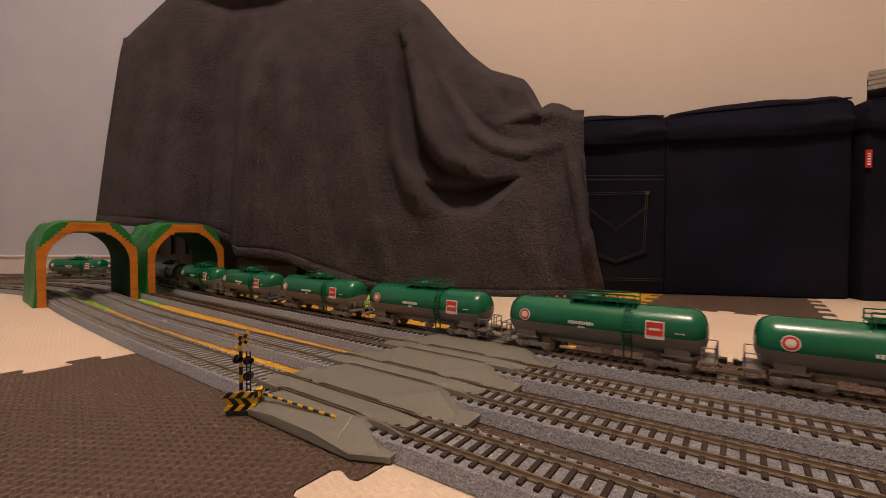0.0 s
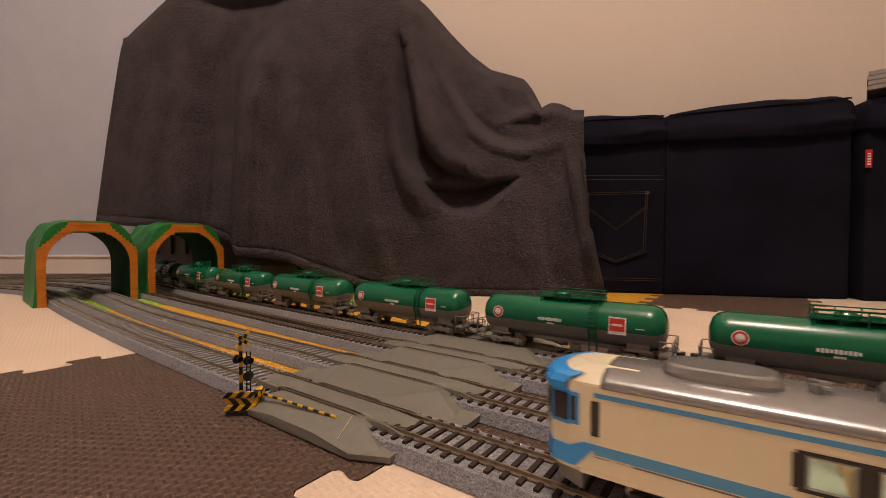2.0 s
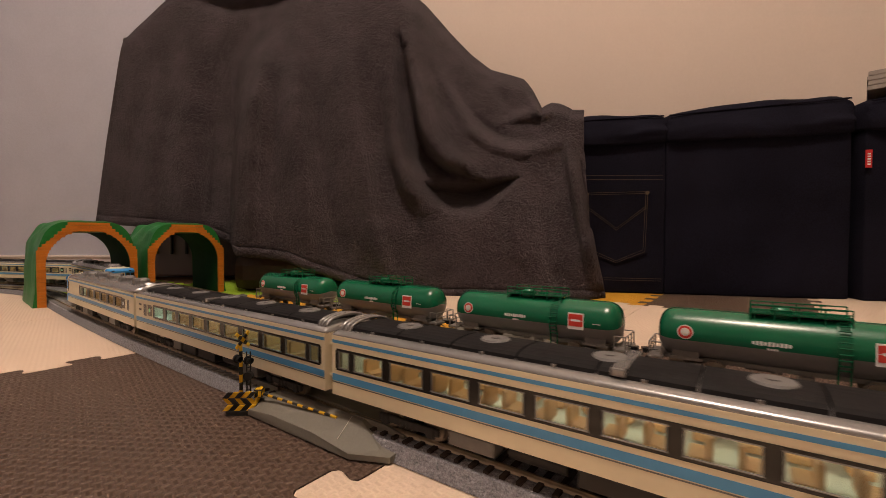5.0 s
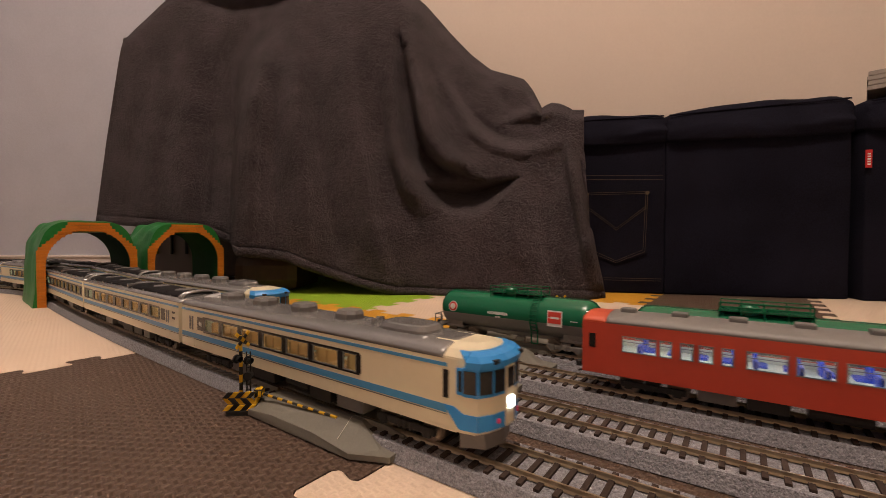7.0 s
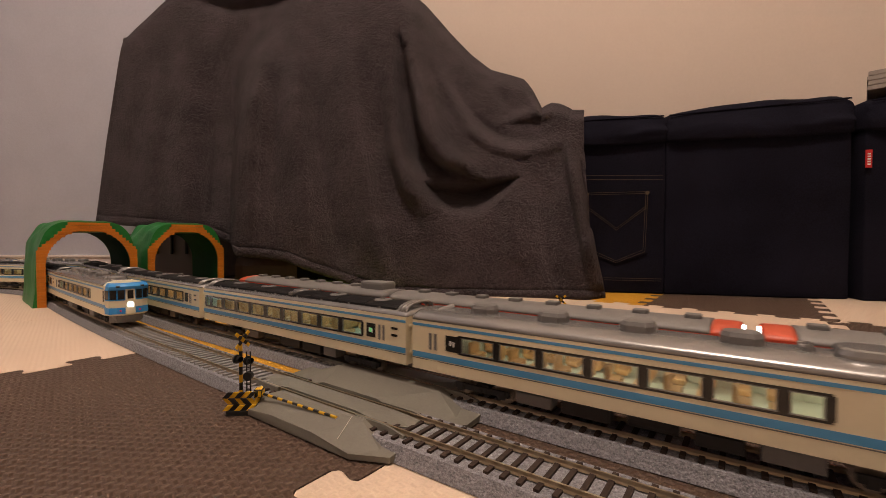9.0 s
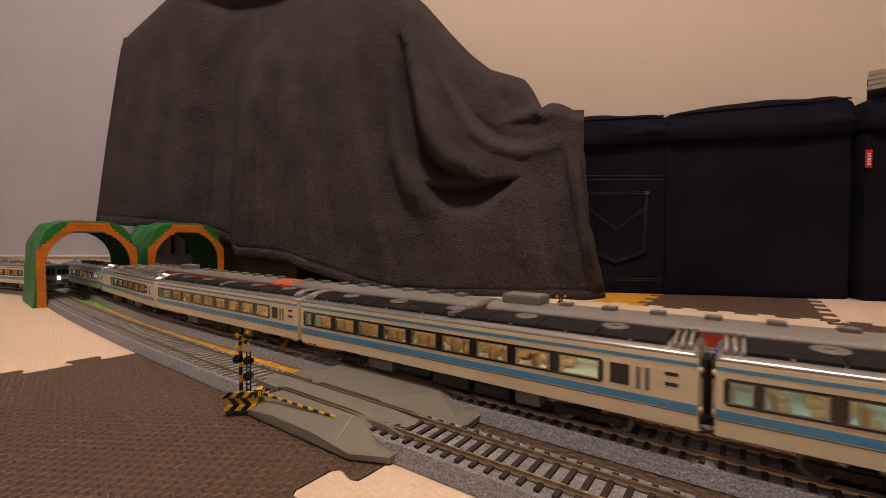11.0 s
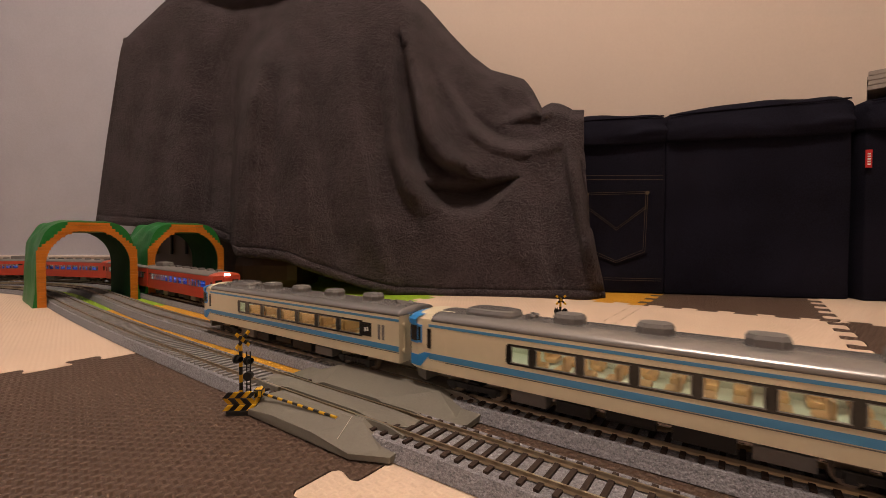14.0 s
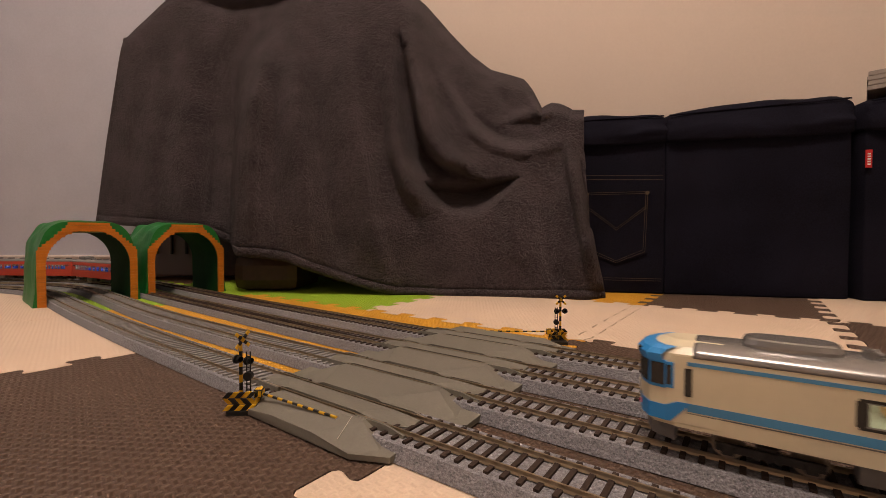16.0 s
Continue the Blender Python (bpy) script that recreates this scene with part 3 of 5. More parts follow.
def stool_box(m, label, pocket, lid_lift=0.0):
    w, dp, h = 0.2825, 0.28, 0.295
    s = thing("storage_stool", label, "storage stool", "denim storage stools", m)
    bm = B()
    box(bm, (w / 2, dp / 2, h / 2), (w, dp, h), 0.003)
    bmesh.ops.subdivide_edges(bm, edges=[e for e in bm.edges if e.calc_length() > 0.1], cuts=8, use_grid_fill=True)
    for v in bm.verts:
        k = noise.noise(v.co * 9)
        v.co.y += k * 0.003
    part("body", bm, M["denim"], s, smooth=True)
    bm = B()
    # padded top with a soft flap that hangs over the front, creased near its corners
    rings = []
    for i in range(61):
        f = i / 60
        x = -0.002 + (w + 0.004) * f
        end = 1 - (2 * abs(f - 0.5)) ** 14
        puff = 0.006 * math.sin(math.pi * f) + lid_lift * f + 0.003 * noise.noise(Vector((x * 16, 1.0, 2.0)))
        tuck = 0.010 * math.exp(-f / 0.04) + 0.010 * math.exp(-(1 - f) / 0.04)
        prof = [(dp * 0.98, h - 0.012), (dp + 0.003, h + 0.020), (dp - 0.010, h + 0.037 + puff), (dp * 0.5, h + 0.040 + puff), (0.016, h + 0.038 + puff), (0.002, h + 0.033 + puff * 0.8), (-0.006, h + 0.022 + puff * 0.5)]
        for j in range(8):
            g = j / 7
            fold = 0.0035 * noise.noise(Vector((x * 22, g * 2.6 + x * 9, 5.0))) + 0.004 * math.exp(-((g - 0.35 - 0.9 * (1 - f)) / 0.10) ** 2) * smooth_corner(f) - 0.003 * math.exp(-((g - 0.52 - 0.7 * (1 - f)) / 0.08) ** 2) * smooth_corner(f)
            prof.append((-0.008 - 0.005 * math.sin(math.pi * g) - fold + tuck * 0.5, h + 0.018 - 0.036 * g * (1 - 0.15 * noise.noise(Vector((x * 8, 3, 1))))))
        prof.append((0.006, h - 0.016))
        rings.append([(x, dp / 2 + (y - dp / 2) * (0.985 + 0.015 * end), h - 0.005 + (z - h + 0.005) * (0.82 + 0.18 * end)) for y, z in prof])
    loft(bm, rings)
    part("lid", bm, M["denim"], s, "soft padded denim lid with a creased front flap", smooth=True)
    bm = B()
    rod(bm, (0.004, -0.0035, h + 0.031), (w - 0.004, -0.0035, h + 0.031 + lid_lift * 0.8), 0.0014, 8)
    part("lid_piping", bm, M["denim"], s)
    if pocket:
        pk = B()
        x0, x1, zt, zs, zp = 0.142, 0.256, 0.192, 0.075, 0.054
        xm = (x0 + x1) / 2
        pts = [(x0, zt), (x1, zt), (x1 - 0.004, zs), (xm, zp), (x0 + 0.004, zs)]
        fr = [pk.verts.new((x, -0.0026, z)) for x, z in pts]
        bk = [pk.verts.new((x, 0.002, z)) for x, z in pts]
        pk.faces.new(fr)
        for i in range(5):
            pk.faces.new((fr[i], bk[i], bk[(i + 1) % 5], fr[(i + 1) % 5]))
        pocket_ob = part("pocket", pk, M["denim"], s, "stitched jeans pocket")
        st = B()

        def seam(a, b):
            n = max(2, int((Vector(b) - Vector(a)).length / 0.004))
            for i in range(n):
                p, q = Vector(a).lerp(Vector(b), i / n), Vector(a).lerp(Vector(b), (i + 0.72) / n)
                rod(st, (p.x, -0.0032, p.y), (q.x, -0.0032, q.y), 0.0004, 5)
        for g in (0.003, 0.0065):
            ins = [(x + (g if x < xm else -g if x > xm else 0), z + (-g if z > 0.1 else g)) for x, z in pts]
            for a, b in zip(ins, ins[1:] + ins[:1]):
                seam(a, b)
        for dz in (0, 0.004):
            seam((x0 + 0.004, 0.160 + dz), (xm, 0.118 + dz))
            seam((xm, 0.118 + dz), (x1 - 0.004, 0.160 + dz))
            seam((0.10, 0.224 - dz * 2), (w - 0.004, 0.218 - dz * 2))
            seam((0.10, 0.024 + dz), (w - 0.004, 0.024 + dz))
        tagged(part("stitching", st, M["stitch"], s, "ochre double stitching"), kind="stuff")
        for x in (x0 + 0.004, x1 - 0.004):
            rv = B()
            rod(rv, (x, -0.0045, zt - 0.005), (x, -0.002, zt - 0.005), 0.0035, 12)
            part("rivet", rv, M["stitch"], s)
    return s


yaw_row = math.degrees(math.atan2(ROW_DIR.y, ROW_DIR.x))
base = Vector((0.408, 0.790))
for k, (lab, pk, lift) in enumerate((("dark navy denim storage stool with a stitched jeans pocket", True, 0.0), ("dark navy denim storage stool with a padded lid", False, 0.012), ("dark navy denim storage stool with a red woven tag", False, 0.010))):
    p = base + ROW_DIR * (0.283 * (k - 1) + (0.012 if k == 2 else 0)) - Vector((-ROW_DIR.y, ROW_DIR.x)) * (0.012 if k == 2 else 0)
    st = stool_box(pose(p.x, p.y, 0.0005, 0, 0, yaw_row), lab, pk, lift)
    if k == 2:
        bm = B()
        box(bm, (0.001, -0.005, 0.232), (0.009, 0.0015, 0.029), 0.0004)
        tag = part("woven_tag", bm, M["tag_red"], st, "small red woven tag with white bars")
        bm = B()
        for j in range(5):
            box(bm, (0.001, -0.0060, 0.223 + j * 0.0042), (0.004, 0.0006, 0.0024))
        part("tag_marks", bm, M["white_mark"], tag)
        top = st
stack = thing("paper_stack", "folded grey paper stack lying on a denim stool", "paper stack", m=pose(p.x, p.y, 0.3440, 0, 0, yaw_row - 30))
for j in range(4):
    bm = B()
    box(bm, (0.045 + 0.0015 * (j % 2), 0.075, 0.006 + j * 0.0078), (0.092, 0.13, 0.0074), 0.0015)
    part("sheet", bm, M["paper"], stack)

# ---- blanket over furniture ----
# runs of creases over the cloth (x, z), width on either side, height towards the room
FOLD_LINES = [
    ([(-0.071, 0.448), (-0.060, 0.376), (-0.048, 0.303), (-0.029, 0.256), (0.001, 0.230), (0.040, 0.220)], 0.007, 0.030, -0.030),
    ([(-0.048, 0.428), (-0.037, 0.345), (-0.021, 0.287), (0.011, 0.249), (0.048, 0.230)], 0.016, 0.022, 0.016),
    ([(-0.098, 0.480), (-0.089, 0.355), (-0.081, 0.261), (-0.062, 0.199), (-0.035, 0.160)], 0.014, 0.014, 0.010),
    ([(-0.116, 0.386), (-0.104, 0.251), (-0.083, 0.189), (-0.051, 0.142)], 0.010, 0.026, -0.008),
    ([(-0.041, 0.469), (-0.009, 0.407), (0.023, 0.345), (0.052, 0.298), (0.091, 0.270), (0.143, 0.259), (0.209, 0.274)], 0.014, 0.010, 0.008),
    ([(-0.012, 0.428), (0.023, 0.365), (0.056, 0.319), (0.100, 0.288), (0.152, 0.276)], 0.012, 0.016, -0.006),
    ([(0.037, 0.428), (0.089, 0.386), (0.126, 0.334), (0.110, 0.308)], 0.016, 0.016, -0.006),
    ([(0.104, 0.311), (0.141, 0.324), (0.179, 0.330), (0.209, 0.340)], 0.009, 0.009, 0.008),
    ([(0.156, 0.386), (0.170, 0.355), (0.185, 0.324)], 0.008, 0.012, 0.006),
    ([(0.229, 0.270), (0.241, 0.209), (0.256, 0.137), (0.279, 0.022)], 0.014, 0.008, 0.016),
    ([(0.249, 0.241), (0.262, 0.178), (0.266, 0.105)], 0.005, 0.007, -0.012),
    ([(0.200, 0.230), (0.183, 0.147), (0.199, 0.053), (0.225, 0.007)], 0.018, 0.018, -0.006),
    ([(0.141, 0.199), (0.126, 0.126), (0.136, 0.043)], 0.020, 0.020, 0.005),
    ([(-0.326, 0.480), (-0.347, 0.334), (-0.352, 0.199), (-0.358, 0.085)], 0.012, 0.018, 0.008),
    ([(-0.264, 0.480), (-0.272, 0.334), (-0.259, 0.199), (-0.248, 0.064)], 0.016, 0.020, 0.008),
    ([(-0.233, 0.480), (-0.227, 0.313), (-0.202, 0.147), (-0.176, 0.043)], 0.018, 0.018, -0.008),
    ([(-0.181, 0.500), (-0.168, 0.313), (-0.134, 0.137), (-0.098, 0.022)], 0.016, 0.020, 0.008),
    ([(-0.295, 0.438), (-0.308, 0.251), (-0.304, 0.085)], 0.012, 0.012, -0.006),
    ([(-0.451, 0.480), (-0.472, 0.303), (-0.484, 0.126)], 0.030, 0.030, 0.010),
    ([(-0.412, 0.334), (-0.420, 0.230), (-0.428, 0.121)], 0.014, 0.014, -0.008),
    ([(-0.503, 0.386), (-0.532, 0.251), (-0.543, 0.131)], 0.016, 0.020, 0.006),
    ([(-0.559, 0.334), (-0.574, 0.137)], 0.014, 0.012, -0.006),
    ([(-0.451, 0.532), (-0.378, 0.517), (-0.295, 0.527), (-0.254, 0.542)], 0.012, 0.012, -0.008),
]
RIDGE = [(-0.636, 0.465), (-0.622, 0.482), (-0.607, 0.500), (-0.591, 0.523), (-0.571, 0.544), (-0.503, 0.584), (-0.378, 0.604), (-0.150, 0.615), (-0.098, 0.584), (-0.072, 0.550), (-0.051, 0.538), (-0.032, 0.523), (-0.011, 0.500), (0.017, 0.469), (0.053, 0.434), (0.090, 0.407), (0.126, 0.398), (0.156, 0.390), (0.173, 0.371), (0.194, 0.336), (0.204, 0.342), (0.217, 0.347), (0.237, 0.345), (0.255, 0.339), (0.266, 0.334)]
HEM = [(-0.649, 0.131), (-0.636, 0.130), (-0.545, 0.124), (-0.436, 0.113), (-0.389, 0.093), (-0.381, 0.072), (-0.326, 0.068), (-0.284, 0.061), (-0.254, 0.048), (-0.202, 0.031), (-0.150, 0.014), (-0.087, -0.001), (-0.004, -0.005), (0.100, -0.007), (0.287, -0.009), (0.308, -0.009)]
LIP = [(-0.098, 0.667), (-0.072, 0.480), (-0.048, 0.365), (-0.033, 0.298), (-0.009, 0.256), (0.022, 0.230), (0.069, 0.214), (0.121, 0.224), (0.183, 0.251), (0.229, 0.270), (0.266, 0.263)]
POUCH_TOP = [(-0.037, 0.207), (-0.015, 0.199), (0.017, 0.201), (0.053, 0.203), (0.100, 0.211), (0.143, 0.218)]
POUCH_LOW = [(-0.037, 0.197), (-0.015, 0.166), (0.017, 0.147), (0.053, 0.145), (0.089, 0.162), (0.121, 0.191), (0.143, 0.211)]
LEFT_EDGE = [(0.135, -0.635), (0.281, -0.612), (0.420, -0.588), (0.464, -0.579), (0.482, -0.570), (0.505, -0.553), (0.532, -0.529)]
RIGHT_EDGE = [(-0.004, 0.299), (0.017, 0.293), (0.074, 0.279), (0.126, 0.270), (0.199, 0.264), (0.260, 0.257), (0.339, 0.257)]
OVERLAP = [(0.072, -0.383), (0.178, -0.380), (0.269, -0.374), (0.355, -0.362), (0.428, -0.341), (0.500, -0.295)]


def lerp_curve(x, pts):
    return float(np.interp(x, [p[0] for p in pts], [p[1] for p in pts]))


def smooth_step(e0, e1, x):
    t = max(0.0, min(1.0, (x - e0) / (e1 - e0)))
    return t * t * (3 - 2 * t)


def crease(x, z):
    """The sum of all folds: each one has a steep and a gentle flank and fades at its ends."""
    s = 0.0
    for run, w0, w1, d in FOLD_LINES:
        best, side, along = 1e9, 1.0, 0.0
        for k, ((ax, az), (bx, bz)) in enumerate(zip(run, run[1:])):
            vx, vz = bx - ax, bz - az
            t = max(0.0, min(1.0, ((x - ax) * vx + (z - az) * vz) / (vx * vx + vz * vz)))
            q = (x - ax - t * vx) ** 2 + (z - az - t * vz) ** 2
            if q < best:
                best, side, along = q, (x - ax) * vz - (z - az) * vx, (k + t) / (len(run) - 1)
        w = w1 if side > 0 else w0
        if best < 9 * w * w:
            s += d * math.exp(-best / (w * w)) * (0.35 + 0.65 * smooth_step(0.0, 0.25, along)) * (0.45 + 0.55 * smooth_step(1.0, 0.8, along))
    return s


def pouch(x, z):
    """The hollow under the swag's lip: deep right below the lip, running out downwards."""
    if not POUCH_TOP[0][0] < x < POUCH_TOP[-1][0]:
        return 0.0
    hi, lo = lerp_curve(x, POUCH_TOP), lerp_curve(x, POUCH_LOW)
    f = (hi - z) / (hi - lo)
    u = (x - POUCH_TOP[0][0]) / (POUCH_TOP[-1][0] - POUCH_TOP[0][0])
    return 0.058 * math.sin(math.pi * u) ** 0.7 * smooth_step(-0.12, 0.30, f) * smooth_step(1.25, 0.35, f)


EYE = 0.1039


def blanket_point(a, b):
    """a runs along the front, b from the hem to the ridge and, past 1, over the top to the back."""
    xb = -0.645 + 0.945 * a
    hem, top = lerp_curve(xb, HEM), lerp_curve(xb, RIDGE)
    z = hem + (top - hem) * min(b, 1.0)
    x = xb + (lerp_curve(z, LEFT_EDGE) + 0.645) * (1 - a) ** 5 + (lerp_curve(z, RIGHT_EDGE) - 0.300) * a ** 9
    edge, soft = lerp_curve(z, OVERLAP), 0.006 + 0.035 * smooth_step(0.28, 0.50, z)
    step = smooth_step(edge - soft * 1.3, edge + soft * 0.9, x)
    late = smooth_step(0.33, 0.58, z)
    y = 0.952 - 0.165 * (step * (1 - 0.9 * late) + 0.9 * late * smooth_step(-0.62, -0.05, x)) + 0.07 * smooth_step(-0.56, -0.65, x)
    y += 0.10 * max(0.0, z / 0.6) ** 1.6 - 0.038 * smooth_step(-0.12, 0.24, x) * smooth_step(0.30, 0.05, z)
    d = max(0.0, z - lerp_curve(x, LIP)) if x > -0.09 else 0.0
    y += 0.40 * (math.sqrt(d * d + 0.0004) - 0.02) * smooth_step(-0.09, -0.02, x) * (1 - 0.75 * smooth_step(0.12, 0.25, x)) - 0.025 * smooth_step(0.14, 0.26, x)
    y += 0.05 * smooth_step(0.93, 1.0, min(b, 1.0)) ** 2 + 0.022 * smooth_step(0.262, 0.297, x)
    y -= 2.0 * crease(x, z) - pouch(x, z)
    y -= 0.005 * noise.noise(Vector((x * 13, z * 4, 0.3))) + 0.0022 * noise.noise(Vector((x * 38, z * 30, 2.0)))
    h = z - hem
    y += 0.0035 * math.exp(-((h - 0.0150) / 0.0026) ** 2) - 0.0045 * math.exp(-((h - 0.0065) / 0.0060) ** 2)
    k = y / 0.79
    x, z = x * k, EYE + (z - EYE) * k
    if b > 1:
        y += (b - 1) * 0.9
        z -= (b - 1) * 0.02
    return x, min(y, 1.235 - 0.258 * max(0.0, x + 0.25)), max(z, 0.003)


blanket = thing("blanket", "dark brown-grey fleece blanket draped in folds over furniture", "blanket")
bm = B()
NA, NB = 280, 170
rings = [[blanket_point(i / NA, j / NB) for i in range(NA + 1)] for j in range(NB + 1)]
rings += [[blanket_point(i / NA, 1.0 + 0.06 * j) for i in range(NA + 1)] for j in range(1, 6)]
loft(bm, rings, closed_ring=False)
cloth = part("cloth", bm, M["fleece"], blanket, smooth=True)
so = cloth.modifiers.new("thickness", "SOLIDIFY")
so.thickness, so.offset = 0.004, 1.0

stand = thing("wooden_stand", "dark brown wooden stand hidden under the blanket", "stand")
bm = B()
box(bm, (-0.12, 1.10, 0.26), (0.50, 0.16, 0.04), 0.01)
part("top", bm, M["wood_dark"], stand)
for x in (-0.345, -0.25, 0.10):
    bm = B()
    box(bm, (x, 1.04, 0.125), (0.03, 0.05, 0.25), 0.006)
    part("leg", bm, M["wood_dark"], stand)
bm = B()
box(bm, (-0.345, 0.91, 0.036), (0.13, 0.16, 0.072), 0.022)
part("foot", bm, M["wood_dark"], stand)
# added dark slab that stands in for the shade below the blanket's hem
bm = B()
box(bm, (-0.46, 1.20, 0.10), (0.36, 0.06, 0.20), 0.004)
part("shade_panel", bm, M["wood_dark"], stand)
cab = thing("low_cabinet", "low mauve-grey cabinet with upright bars beside the wall", "cabinet")
bm = B()
box(bm, (-0.76, 1.21, 0.058), (0.22, 0.07, 0.116), 0.006)
part("body", bm, M["mauve"], cab)
for j in range(4):
    bm = B()
    rod(bm, (-0.82 + 0.04 * j, 1.17, 0.06), (-0.82 + 0.04 * j, 1.17, 0.128), 0.0035, 8)
    part("bar", bm, M["black"], cab)

# ---- rolling stock ----


def bogie(parent, x, base, r, frame_mat, name="bogie"):
    """A two-axle bogie with side frames, axles and wheels."""
    bm = B()
    for y in (-0.0125, 0.0125):
        box(bm, (x, y, r + 0.0004), (base + 0.009, 0.0022, 0.0034), 0.0006)
        for dx in (-base / 2, base / 2):
            box(bm, (x + dx, y * 1.06, r), (0.0046, 0.0022, 0.0050), 0.0008)
        for dx in (-0.0035, 0.0, 0.0035):
            rod(bm, (x + dx, y * 1.04, r - 0.0018), (x + dx, y * 1.04, r + 0.0022), 0.0011, 8)
    box(bm, (x, 0, r + 0.0018), (0.008, 0.024, 0.0030), 0.0006)
    bg = part(name, bm, frame_mat, parent)
    for dx in (-base / 2, base / 2):
        bm = B()
        for y in (-0.0086, 0.0086):
            rod(bm, (x + dx, y - 0.0011, r), (x + dx, y + 0.0011, r), r, 20)
            rod(bm, (x + dx, y * 0.86 - 0.0003, r), (x + dx, y * 0.86 + 0.0003, r), r + 0.0008, 20)
        rod(bm, (x + dx, -0.012, r), (x + dx, 0.012, r), 0.0010, 8)
        part("wheelset", bm, M["wheel"], bg)
    return bg


def roof_mesh(x0, x1, w, z0, z1, ends=0.0):
    """A barrel roof from x0 to x1."""
    bm = B()
    rings = []
    for x, k in ((x0, 1 - ends), (x0 + 0.002, 1.0), (x1 - 0.002, 1.0), (x1, 1 - ends)):
        ring = [(x, w * math.cos(math.pi * j / 16) if 0 < j < 16 else w * math.copysign(1, math.cos(math.pi * j / 16)), z0 + (z1 - z0) * k * math.sin(math.pi * j / 16) ** 0.72) for j in range(17)]
        rings.append(ring)
    loft(bm, rings)
    return bm


def octo_box(bm, x, z, sx, sy, h):
    """An air unit with cut corners and a smaller lid."""
    def ring(s, zz):
        a, b, c = sx * s / 2, sy * s / 2, sy * 0.26 * s
        return [(x + px, py, zz) for px, py in ((-a + c, -b), (a - c, -b), (a, -b + c), (a, b - c), (a - c, b), (-a + c, b), (-a, b - c), (-a, -b + c))]
    loft(bm, [ring(0.96, z - 0.002), ring(1.0, z), ring(1.0, z + h * 0.7), ring(0.86, z + h)])


def coach_shell(parent, half, W, z_bot, z_sill, z_head, z_eave, windows, paint, band, nose=0.0):
    """Side walls with real openings, one body mesh; windows in x, ordered."""
    bm = B()
    for y in (-W + 0.0005, W - 0.0005):
        box(bm, (-nose / 2, y, (z_bot + z_sill) / 2), (2 * half - nose, 0.001, z_sill - z_bot))
        box(bm, (-nose / 2, y, (z_head + z_eave) / 2), (2 * half - nose, 0.001, z_eave - z_head))
        x = -half
        for a, b in windows + [(half - nose, half - nose)]:
            if a - x > 0.0003:
                inside = x > -half + 0.001 and a < half - 0.001 and a - x < 0.012
                box(bm, ((x + a) / 2, y, (z_sill + z_head) / 2), (a - x, 0.001, z_head - z_sill), 0, None, 1 if inside else 0)
            x = b
    for x in (-half + 0.0005, half - nose - 0.0005):
        box(bm, (x, 0, (z_bot + z_eave) / 2), (0.001, 2 * W - 0.002, z_eave - z_bot))
    box(bm, (-nose / 2, 0, z_bot + 0.0008), (2 * half - nose - 0.002, 2 * W - 0.002, 0.0012))
    return part("body", bm, [M[paint], M[band]], parent)


def panes(parent, windows, W, z_sill, z_head, framed=False):
    for a, b in windows:
        bm = B()
        box(bm, (0, 0, 0), (b - a, 0.0003, z_head - z_sill))
        me_src = part("window_pane", bm, M["glass"], parent, m=pose((a + b) / 2, -W + 0.0006, (z_sill + z_head) / 2))
        me_src.visible_shadow = False
        twin = place("window_pane", me_src.data, parent, m=pose((a + b) / 2, W - 0.0006, (z_sill + z_head) / 2))
        twin.visible_shadow = False
        if framed:
            w, h = b - a, z_head - z_sill
            bm = B()
            for k, t, o in ((0, 0.0006, 0.0002), (1, 0.0004, -0.0004)):
                for sz in (-1, 1):
                    box(bm, (0, 0, sz * (h / 2 + o)), (w + 0.0004, 0.0007, t), 0, None, k)
                for sx in (-1, 1):
                    box(bm, (sx * (w / 2 + o), 0, 0), (t, 0.0006, h), 0, None, k)
            fr = part("window_frame", bm, [M["panel_dark"], M["roof_silver"]], parent, m=pose((a + b) / 2, -W, (z_sill + z_head) / 2))
            place("window_frame", fr.data, parent, m=pose((a + b) / 2, W, (z_sill + z_head) / 2))


def window_band(parent, windows, W, z_sill, z_head, lead=0.0030):
    """The black band in which a row of windows sits, a little proud of the paint, with cut corners."""
    x0, x1, b, t = windows[0][0] - lead, windows[-1][1] + lead, 0.0009, 0.0004
    bm = B()
    for y in (-W - 0.0001, W + 0.0001):
        for z in (z_sill - b / 2, z_head + b / 2):
            box(bm, ((x0 + x1) / 2, y, z), (x1 - x0 - 0.0016, t, b))
        x = x0
        for a, c in windows + [(x1, x1)]:
            if a - x > 0.0003:
                box(bm, ((x + a) / 2, y, (z_sill + z_head) / 2), (a - x, t, z_head - z_sill))
            x = c
    part("window_band", bm, M["panel_dark"], parent, "glossy black window band")


def seats(parent, xs, mat, z):
    bm = B()
    box(bm, (0.0006, 0, 0.0022), (0.0060, 0.0105, 0.0030), 0.0009)
    box(bm, (-0.0022, 0, 0.0060), (0.0020, 0.0105, 0.0085), 0.0009)
    first = None
    for k, x in enumerate(xs):
        for y in (-0.0095, 0.0095):
            mm = pose(x, y, z, 0, 0, 180 if k % 2 else 0)
            if first is None:
                first = part("seat", bm, mat, parent, m=mm)
            else:
                place("seat", first.data, parent, m=mm)


